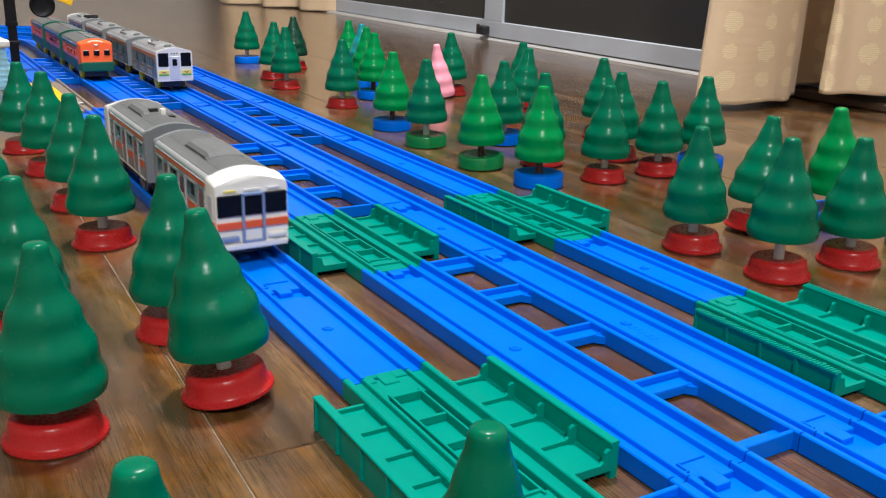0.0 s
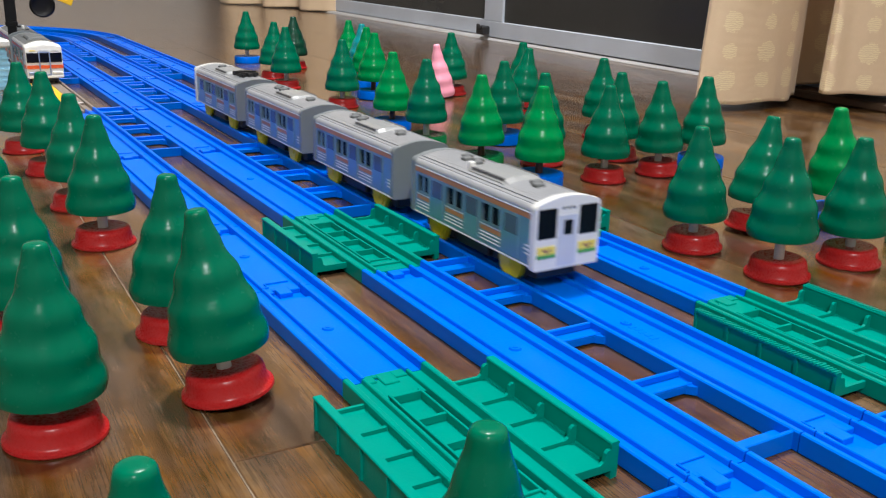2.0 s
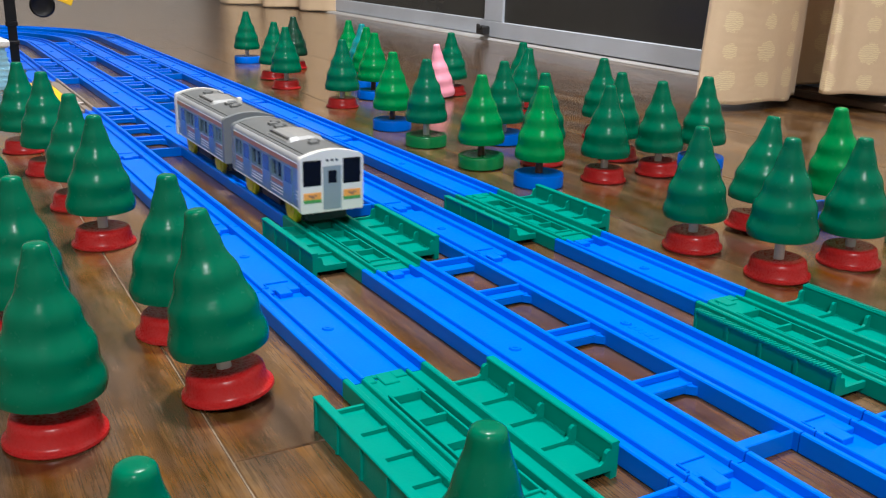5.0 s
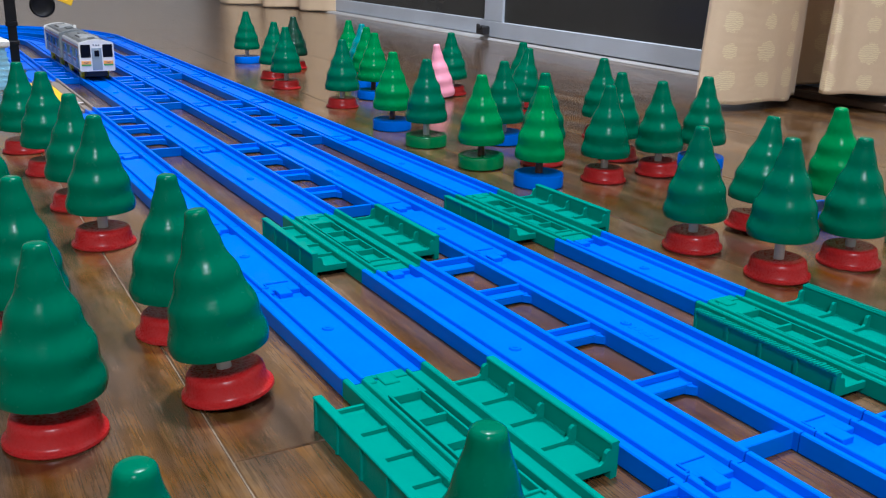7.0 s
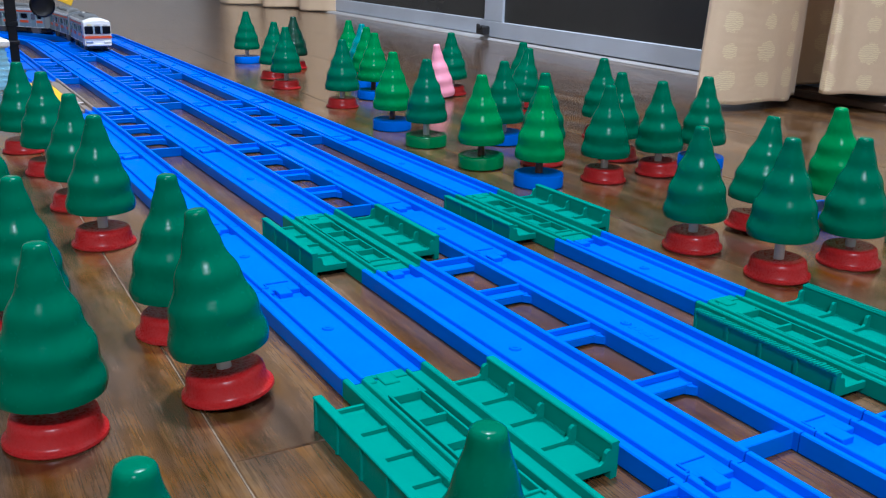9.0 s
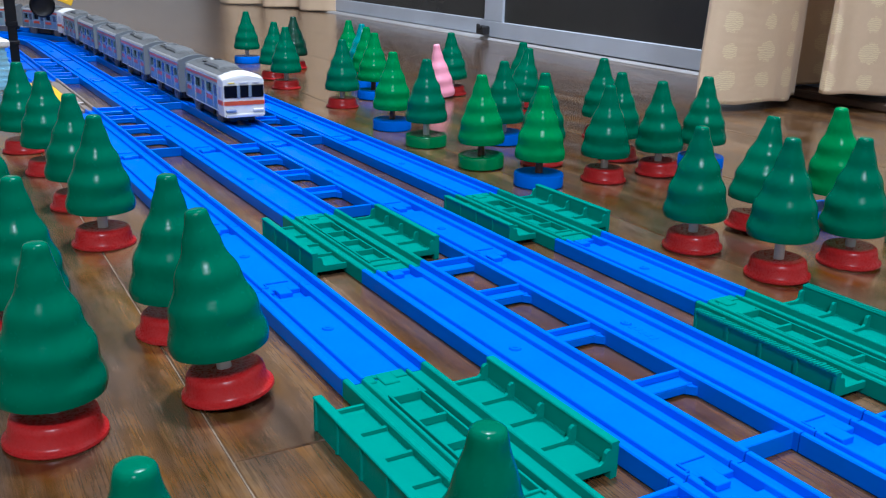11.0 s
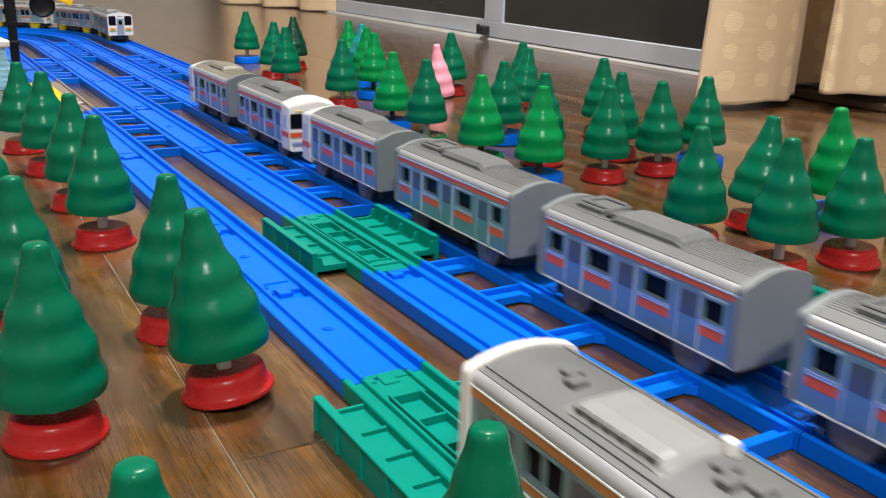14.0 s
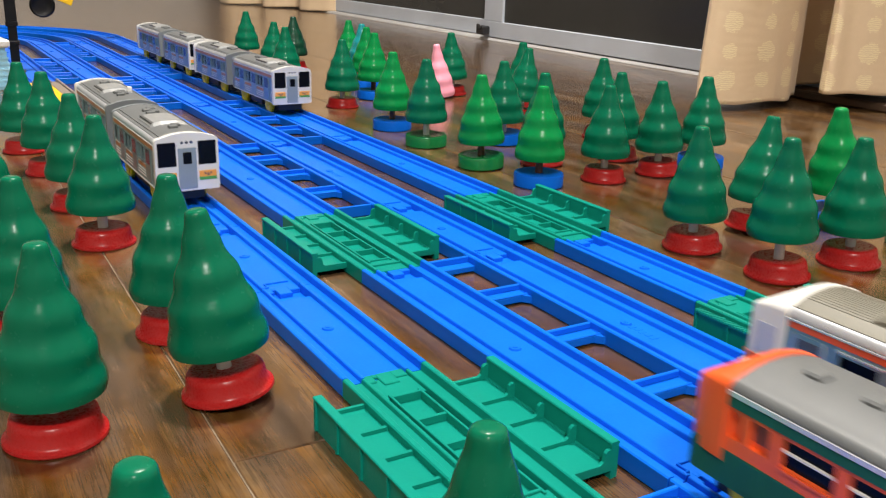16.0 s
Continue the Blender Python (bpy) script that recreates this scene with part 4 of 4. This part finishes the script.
        if hoop:
            piece("gangway_frame", "hoop", lambda: boxes((-0.0058, -0.0047, fy - 0.0014, y0 + 0.003, 0.0180, 0.0424), (0.0047, 0.0058, fy - 0.0014, y0 + 0.003, 0.0180, 0.0424),
                                                        (-0.0058, 0.0058, fy - 0.0014, y0 + 0.003, 0.0416, 0.0427), (-0.0058, 0.0058, fy - 0.0012, y0 + 0.003, 0.0174, 0.0184)),
                  BLUE_FRAME, nz, None, "blue-grey gangway frame")
        else:
            for x in (-0.0052, 0.0052):
                piece("window_post", ("wpost_a", x), lambda: boxes((x - 0.0013, x + 0.0013, fy - 0.0005, y0 + 0.003, 0.0312, 0.0420)), DOOR_GREY, nz, None, "slate-grey window post")
        for x in (-0.0122, 0.0122):
            piece("headlight", ("lamp_a", x), lambda: boxes((x - 0.0048, x + 0.0048, fy - 0.0012, y0 + 0.003, 0.0186, 0.0212), bevel=0.0006), BLUE_FRAME if x < 0 else WHITE, nz)
        for x, w_ in ((-0.0112, 0.0030), (0.0, 0.0042), (0.0112, 0.0030)):
            piece("sign_plate", ("sign_a", x), lambda: boxes((x - w_, x + w_, y0 - 0.0002, y0 + 0.004, 0.0433, 0.0444)), EMBLEM_YELLOW if x < 0 else PALE_PLASTIC, nz)
        piece("bumper", "bumper_a", lambda: boxes((-0.0172, 0.0172, y0 - 0.0022, y0 + 0.004, 0.0142, 0.0172), bevel=0.0010, seg=2), WHITE, nz, None, "", True)
    underframe(car, "a", STEEL, "steel")
    return car


def suburban_car(cab, pale=False, switch=False, pantograph=False):
    """Flat-faced electric car: two tall black cab windows, brownish bands, yellow wheels."""
    car = tagged(new("train_car"), "silver toy train car with brownish bands, " + ("white flat cab end" if cab else "grey ends"), "toy train car", "toy train cars")
    e, c, f = 0.0480, 0.0507, 0.0172
    y0, y1 = -CAR / 2, CAR / 2
    cabd = 0.0035 if cab else 0.0
    roofmat = ROOF_PALE if pale else ROOF_GREY
    key = "b" + ("c" if cab else "") + ("p" if pale else "")
    wins = ((-0.0290, -0.0130), (0.0055, 0.0215), (0.0410, 0.0520))
    holes = [(a, b, 0.0300, 0.0395) for a, b in wins]
    piece("body", "body" + key, lambda: extrude_profile(shell_outline(e, c - 0.001, f, HALF - SKIN), y0 + cabd, y1), SILVER, car, None, "silver car body", True)
    sides("side_wall", "skin" + key, lambda s: side_skin(s, y0 + cabd, y1 - 0.002, f + 0.0004, 0.0447, holes), SILVER, car)
    piece("eave", "eave" + key, lambda: extrude_profile(shell_outline(e, c - 0.0008, 0.0440, HALF + 0.0002), y0 + cabd, y1 - 0.001), EAVE, car, None, "silver rounded eave, highlight painted in", True)
    piece("roof", "roof" + key, lambda: extrude_profile(roof_cap(e, c), y0 + cabd, y1 - 0.001), roofmat, car, None, "pale grey roof" if pale else "grey roof", True)

    def zr(x):
        return e + (c - e) * (1 - (x / (HALF - 0.0033)) ** 2) + 0.0003
    piece("roof_seam", "seam" + key, lambda: boxes((0.0134, 0.0140, y0 + cabd, y1 - 0.002, zr(0.0137) - 0.001, zr(0.0137) + 0.0005),
                                                  (-0.0140, -0.0134, y0 + cabd, y1 - 0.002, zr(0.0137) - 0.001, zr(0.0137) + 0.0005)), roofmat, car)
    if pale:
        piece("roof_ribs", "ribs" + key, lambda: roof_ribs(y0 + cabd + 0.001, y1 - 0.003, zr, 0.0021, 0.0105), roofmat, car)
    un = piece("cooling_unit", "unit_b" + ("p" if pale else ""), lambda: unit_mesh(-0.024, 0.013, c - 0.0010, 0.0118, 0.0030), UNIT_PALE, car, None, "pale roof cooling unit")
    piece("unit_grille", "grille", lambda: boxes(*[(0.0090 if s > 0 else -0.0108, 0.0108 if s > 0 else -0.0090, -0.020 + i * 0.0050, -0.0160 + i * 0.0050, c - 0.0002, c + 0.0013)
                                                   for s in (1, -1) for i in range(6)]), DARK_GREY, un)
    for i, (x, y) in enumerate(((-0.0016, 0.0180), (0.0022, 0.0226), (-0.0016, 0.0284), (0.0022, 0.0340))):
        piece("roof_vent", ("vent", i), lambda: boxes((x - 0.0027, x + 0.0027, y - 0.0024, y + 0.0024, c - 0.002, c + 0.0019), bevel=0.0004), ROOF_MATT, car)
    for i, (x, y) in enumerate(((0.0014, -0.0310), (-0.0014, -0.0362))):
        piece("roof_vent", ("ventf", i), lambda: boxes((x - 0.0027, x + 0.0027, y - 0.0024, y + 0.0024, c - 0.002, c + 0.0019), bevel=0.0004), ROOF_MATT, car)
    piece("end_wall", "end_b", lambda: extrude_profile(shell_outline(e + 0.0006, c + 0.0006, f, HALF + 0.0005), y1 - 0.0030, y1 + 0.0008), END_GREY, car, None, "grey end wall", True)
    if not cab:
        piece("end_wall", "end_b", None, END_GREY, car, pose(0, 0, 0, 0, 0, 180), "grey end wall", True)
    piece("end_panel", "endp", lambda: boxes((-0.004, 0.004, y1, y1 + 0.0015, 0.0438, 0.0464)), END_GREY, car)
    if switch:
        piece("switch_knob", "knob_b", lambda: boxes((-0.0105, -0.0070, 0.0105, 0.0145, c - 0.003, c + 0.0034), bevel=0.0012, seg=2), WHITE, car, None, "white switch knob", True)
    if pantograph:
        piece("pantograph", "panto", lambda: boxes((-0.0085, 0.0085, 0.0215, 0.0230, c + 0.0002, c + 0.0036), (-0.0085, 0.0085, 0.0375, 0.0390, c + 0.0002, c + 0.0036), (-0.0060, -0.0045, 0.018, 0.042, c, c + 0.0026),
                                                  (0.0045, 0.0060, 0.018, 0.042, c, c + 0.0026), (-0.0015, 0.0015, 0.016, 0.044, c + 0.001, c + 0.0032), (-0.0095, 0.0095, 0.0285, 0.0310, c + 0.002, c + 0.0042)), DARK, car, None, "folded black pantograph")
    sides("upper_band", "upband" + key, lambda s: side_strip(s, y0 + cabd, y1 - 0.0035, 0.0410, 0.0436), BROWN_BAND, car, "brownish orange band")
    sides("eave_line", "eavel" + key, lambda s: side_strip(s, y0 + cabd, y1 - 0.0035, 0.0438, 0.0443, 0.0005), WHITE, car)
    sides("sill_line", "sill_b" + key, lambda s: side_strip(s, y0 + cabd, y1 - 0.003, 0.0178, 0.0184, 0.0006), WHITE, car)
    for ya, yb in wins:
        sides("window", ("winb", ya), lambda s: side_strip(s, ya, yb, 0.0300, 0.0395, 0.0003 - SKIN, 0.003), BLACK_GLASS, car, "dark window pane")
        sides("window_frame", ("winbf", ya), lambda s: window_with_frame(s, ya, yb, 0.0300, 0.0395), SILVER, car)
        mid = (ya + yb) / 2
        sides("window_post", ("winbp", ya), lambda s: side_strip(s, mid - 0.0007, mid + 0.0007, 0.0300, 0.0395, 0.0004), SILVER, car)
        sides("lower_band", ("lowb", ya), lambda s: side_strip(s, ya - 0.001, yb + 0.001, 0.0258, 0.0280), BROWN_BAND, car, "brownish orange stripe")
        for i, z in enumerate((0.0285, 0.0243, 0.0225, 0.0207)):
            sides("trim_line", ("trim", ya, i), lambda s: side_strip(s, ya - 0.001, yb + 0.001, z, z + 0.00045, 0.0005), WHITE, car)
    for yc in (-0.0390, -0.0037, 0.0312):
        sides("door", ("door_b", yc), lambda s: side_strip(s, yc - 0.0062, yc + 0.0062, 0.0195, 0.0410, 0.0004), SILVER, car)
        sides("door_pane", ("doorpb", yc), lambda s: side_strip(s, yc - 0.0052, yc + 0.0052, 0.0305, 0.0395, 0.0006), PANE, car, "smoky door pane")
    for i, z in enumerate((0.0235, 0.0255, 0.0275)):
        sides("marking_bar", ("mark", i), lambda s: side_strip(s, -0.0545, -0.0510 + 0.001 * (i % 2), z, z + 0.0007, 0.0004), WHITE, car)
    if cab:
        face = piece("cab", "cab_b", lambda: extrude_profile(shell_outline(e + 0.0012, c + 0.0012, 0.0166, HALF + 0.0011), y0 - 0.0005, y0 + cabd), WHITE, car, None, "white flat cab front", True)
        fy = y0 - 0.0005
        for s in (-1, 1):
            x0, x1 = sorted((s * 0.0064, s * 0.0177))
            piece("cab_window", ("cabw", s), lambda: boxes((x0, x1, fy - 0.0002, fy + 0.002, 0.0318, 0.0467), bevel=0.0008, seg=2), BLACK_GLASS, face, None, "tall black cab window")
            em = piece("emblem", ("emb", s, pale), lambda: boxes((x0 + 0.0004, x1 - 0.0004, fy - 0.0004, fy + 0.001, 0.0243, 0.0283), bevel=0.0001), EMBLEM_YELLOW if pale else EMBLEM_ORANGE, face, None, "printed oblong emblem")
            piece("emblem_foot", ("embf", s), lambda: boxes((x0 + 0.0004, x1 - 0.0004, fy - 0.0005, fy + 0.001, 0.0226, 0.0245), bevel=0.0001), EMBLEM_GREEN, em)
            for i, (xx, zz, r) in enumerate(((0.36, 0.0266, 0.0009), (0.52, 0.0259, 0.0011), (0.66, 0.0267, 0.0008))):
                xm = x0 + (x1 - x0) * xx
                piece("emblem_spot", ("embs", s, i), lambda: boxes((xm - r, xm + r, fy - 0.0006, fy + 0.001, zz - r, zz + r), bevel=0.0004), EMBLEM_BROWN, em)
        door = piece("cab_door", "cabdoor" + ("p" if pale else ""), lambda: boxes((-0.0055, 0.0055, fy - 0.0004, fy + 0.002, 0.0178, 0.0428), bevel=0.0003), PALE_PANE if pale else DOOR_GREY, face, None, "pale front door" if pale else "grey-blue front door")
        piece("door_window", "cabdoorw", lambda: boxes((-0.0026, 0.0026, fy - 0.0007, fy + 0.001, 0.0330, 0.0402), bevel=0.0003), BLACK_GLASS, door)
        for i, x in enumerate((-0.0028, 0.0, 0.0028)):
            piece("headlight", ("hl", i), lambda: boxes((x - 0.0009, x + 0.0009, fy - 0.0004, fy + 0.001, 0.0452, 0.0468), bevel=0.0004), PANE, face)
    underframe(car, "b", YELLOW, "yellow")
    return car


def orange_car(cab):
    """Vermilion over deep green, grey roof, three square cab windows."""
    car = tagged(new("train_car"), "orange and green toy train car with a grey roof", "toy train car", "toy train cars")
    e, c, f = 0.0482, 0.0515, 0.0165
    y0, y1 = -CAR / 2, CAR / 2
    nose = 0.0125 if cab else 0.0
    key = "o" + ("c" if cab else "")
    piece("body", "body" + key, lambda: extrude_profile(shell_outline(e, c, 0.0275, HALF - SKIN), y0 + nose, y1), ORANGE_BODY, car, None, "vermilion upper body", True)
    wins = ((-0.0275, -0.0115), (-0.0075, 0.0085), (0.0125, 0.0285), (0.0440, 0.0530)) + (() if cab else ((-0.0530, -0.0440),))
    holes = [(a, b, 0.0320, 0.0402) for a, b in wins] + ([(-0.0455, -0.0410, 0.0320, 0.0402)] if cab else []) + [(-0.0385, -0.0320, 0.0320, 0.0402), (0.0325, 0.0390, 0.0320, 0.0402)]
    sides("side_wall", "skin" + key, lambda s: side_skin(s, y0 + nose, y1 - 0.002, 0.0277, 0.0446, holes), ORANGE_BODY, car)
    piece("lower_body", "lowbody" + key, lambda: extrude_profile([(HALF + 0.0002, 0.0278), (HALF + 0.0002, f + 0.0008), (HALF - 0.0008, f), (-HALF + 0.0008, f), (-HALF - 0.0002, f + 0.0008), (-HALF - 0.0002, 0.0278)], y0 + nose * 0.15, y1), GREEN_BODY, car, None, "green lower body")
    piece("roof", "roof" + key, lambda: extrude_profile(roof_outline(e + 0.0006, c, HALF), y0 + nose, y1 - 0.001), ROOF_GREY, car, None, "grey roof", True)
    piece("end_wall", "end_o", lambda: extrude_profile(shell_outline(e + 0.0006, c + 0.0006, f, HALF + 0.0005), y1 - 0.0030, y1 + 0.0008), GREEN_BODY, car, None, "green end wall", True)
    if not cab:
        piece("end_wall", "end_o", None, GREEN_BODY, car, pose(0, 0, 0, 0, 0, 180), "green end wall", True)
    for i in range(5):
        piece("roof_vent", ("vento", i), lambda: boxes((-0.003, 0.003, -0.036 + i * 0.018, -0.030 + i * 0.018, c - 0.001, c + 0.0016), bevel=0.0007), ROOF_GREY, car)
    for ya, yb in wins:
        sides("window", ("wino", ya), lambda s: side_strip(s, ya, yb, 0.0320, 0.0402, 0.0003 - SKIN, 0.003), BLACK_GLASS, car, "dark window pane")
        sides("sash_bar", ("sash", ya), lambda s: side_strip(s, ya, yb, 0.0362, 0.0367, -0.0004, 0.002), WHITE, car, "white sash bar")
        sides("window_sill", ("sillo", ya), lambda s: side_strip(s, ya - 0.0004, yb + 0.0004, 0.0308, 0.0316, 0.0004), ORANGE_BODY, car)
    sides("eave_band", "eaveo" + key, lambda s: side_strip(s, y0 + nose, y1 - 0.003, 0.0414, 0.0444, 0.0004), GREEN_BODY, car, "green eave band")
    sides("gutter", "gutter" + key, lambda s: side_strip(s, y0 + nose * 0.6, y1 - 0.003, 0.0446, 0.0460, 0.0007), TRIM, car, "silver gutter")
    for yc in (-0.03525, 0.03575):
        sides("door_pane", ("doorp_o", yc), lambda s: side_strip(s, yc - 0.0026, yc + 0.0026, 0.0340, 0.0396, 0.0003 - SKIN, 0.003), DOOR_BROWN, car, "brownish door pane")
        sides("door", ("door_o", yc), lambda s: side_strip(s, yc - 0.0032, yc + 0.0032, 0.0190, 0.0275, 0.0005), GREEN_BODY, car)
    if cab:
        face = piece("cab", "cab_o", lambda: (lambda b: (bmesh.ops.translate(b, verts=b.verts, vec=(0, y0 + nose, 0)), b)[1])(loft_nose(e + 0.0008, c + 0.0008, 0.0240, nose, 0.12)), ORANGE_BODY, car, None, "vermilion rounded cab", True)
        for x in (-0.0114, 0.0, 0.0114):
            piece("cab_window", ("cabwo", x), lambda: boxes((x - 0.0032, x + 0.0032, y0 - 0.0004, y0 + 0.004, 0.0340, 0.0402), bevel=0.0005), BLACK_GLASS, face, None, "square cab window")
        piece("cab_skirt", "skirt_o", lambda: boxes((-0.0172, 0.0172, y0 - 0.0006, y0 + nose, 0.0160, 0.0272), bevel=0.0016, seg=2), GREEN_BODY, face, None, "green cab skirt")
        piece("headlight", "hlo", lambda: boxes((-0.0022, 0.0022, y0 - 0.0002, y0 + 0.005, 0.0442, 0.0468), bevel=0.0008), PALE_PLASTIC, face)
    underframe(car, "o", YELLOW, "yellow")
    return car


UNIT_PALE = material("pale_unit_plastic", (0.25, 0.26, 0.26), 0.34, grain=0.06)
DARK_GREY = material("dark_grey_grille", (0.10, 0.10, 0.10), 0.5)
TURN = radians(90)


def place(track, s):
    """The point and heading s metres along a track, counted from y = 0 away from the viewer; round the bend and on to the left."""
    x, (cx, cy, r) = track * PITCH, BENDS[track]
    if s <= cy:
        return x, s, 0.0
    a = (s - cy) / r
    if a < TURN:
        return cx + r * math.cos(a), cy + r * math.sin(a), a
    return cx - (s - cy - r * TURN), cy + r, TURN


TRAINS = []


def train(track, cars, front, t0, speed, low, high, step=0.1385):
    """cars: built from the camera's end on; front: where that end stands at t0 seconds; it runs between low and high."""
    TRAINS.append((track, cars, front, t0, speed, low, high, step))


def run(front, speed, t0, t):
    """Where a train's near end stands at t: at one speed, or through the given (seconds, metres)."""
    if not isinstance(front, list):
        return front + speed * (t - t0)
    k = 0
    while k < len(front) - 2 and t > front[k + 1][0]:
        k += 1
    (ta, sa), (tb, sb) = front[k], front[k + 1]
    return sa + (sb - sa) * (t - ta) / (tb - ta)


def motions():
    for track, cars, front, t0, speed, low, high, step in TRAINS:
        for i, (car, flip) in enumerate(cars):
            rows, t = [], 0.0
            while t <= 16.001:
                s = min(max(run(front, speed, t0, t), low), high) + CAR / 2 + i * step
                xa, ya, _ = place(track, s - 0.035)
                xb, yb, _ = place(track, s + 0.035)
                a = math.atan2(-(xb - xa), yb - ya)
                rows.append((t, pose((xa + xb) / 2, (ya + yb) / 2, RUN - 0.0053 + 0.0002, 0, 0, math.degrees(a) + (180 if flip else 0))))
                t += 0.25
            walk(car, rows)


def couple_trains():
    """flip: the car's cab looks away from the viewer."""
    C, S, O = commuter_car, suburban_car, orange_car
    train(0, [(C(True, hoop=True), False), (C(True, switch=True, hoop=True), True)], 0.252, 0.0, 0.334, -3, 2.9, 0.141)
    train(1, [(O(True), False), (O(False), False), (O(True), True)], 0.945, 0.0, 0.346, -3, 3.05, 0.136)
    train(2, [(S(True, True, switch=True), False), (S(False, True), False), (S(False, True), False), (S(True, True, pantograph=True), True)], 0.3235, 1.5, -0.342, -2.05, 3, 0.1415)
    train(1, [(S(True), False), (S(True, switch=True), True)], 0.0270, 4.2, 0.328, -3, 2.7, 0.1360)
    train(2, [(C(True, switch=True), False), (C(False), False), (C(False), False), (C(False), False), (C(False), False), (C(True), True), (C(True), False), (C(True, khaki=True), True)],
          [(8.5, 1.395), (9.2, 1.190), (11.3, 0.515), (11.5, 0.450), (12.5, 0.1177), (13.5, -0.2250), (14.0, -0.3950), (14.5, -0.5740), (15.0, -0.7480), (15.5, -0.919), (16.0, -1.086)], 0, 0, -1.3, 2.4, 0.1420)
    train(0, [(S(True), False), (S(True, switch=True), True)], [(14.0, -0.2317), (14.5, -0.0790), (15.0, 0.0700), (15.5, 0.2180), (16.0, 0.3670)], 0, 0, -0.85, 2.4, 0.1375)
    train(3, [(S(True), False), (S(True), True), (S(True), False), (S(True), True)], [(12.9, 1.830), (13.3, 1.673), (13.7, 1.508), (14.0, 1.379), (14.3, 1.262), (14.6, 1.156), (16.0, 0.648)], 0, 0, -1.5, 2.4, 0.1385)
    train(1, [(O(True), False), (O(False), False), (O(True), True)], -0.006 - 2 * 0.136 - CAR, 16.0, 0.34, -1.55, 2.4, 0.136)


def lamp_cover(x, y):
    ob = tagged(new("ceiling_lamp"), "round white ceiling lamp", "ceiling lamp", "ceiling lamps")
    part("cover", lathe([(0.150, -0.098), (0.165, -0.090), (0.180, -0.060), (0.180, -0.012), (0.06, -0.012)], 40), LAMP_WHITE, ob, "", True)
    part("mount", lathe([(0.06, -0.014), (0.06, 0.0), (0.001, 0.0)], 24), LAMP_WHITE, ob)
    ob.matrix_basis = pose(x, y, ROOM[4])


room_floor = room()
lamp_cover(0.40, 0.60)
lamp_cover(-0.85, -1.75)
sliding_window()
foot_strip()
curtain([(0.84, 0.66), (0.72, 0.61), (0.611, 0.557), (0.640, 0.530), (0.690, 0.5225), (0.728, 0.5310), (0.758, 0.5465), (0.786, 0.5675), (0.812, 0.588), (0.838, 0.560), (0.739, 0.4955), (0.758, 0.476), (0.802, 0.456), (0.84, 0.44), (0.85, 0.38)],
        [0.010, 0.010, 0.009, 0.008, 0.009, 0.007, 0.009, 0.010, 0.013, 0.018, 0.021, 0.020, 0.020, 0.018, 0.012], 1.9, "beige brocade curtain with pale gold medallions, hanging by the window",
        CLOTH, 0.0009)
curtain([(0.86, 2.06), (0.80, 2.14), (0.82, 2.22), (0.75, 2.28), (0.77, 2.36), (0.69, 2.42), (0.70, 2.52)], [0.004, 0.002, 0.005, 0.002, 0.005, 0.002, 0.004], 1.9,
        "pale cream curtain hanging to the floor in the far corner", CLOTH_PLAIN)
lay_tracks()
level_crossing()
crossing_signal()
platform_hut()
plant_trees()
couple_trains()
floor_boards(room_floor)
motions()
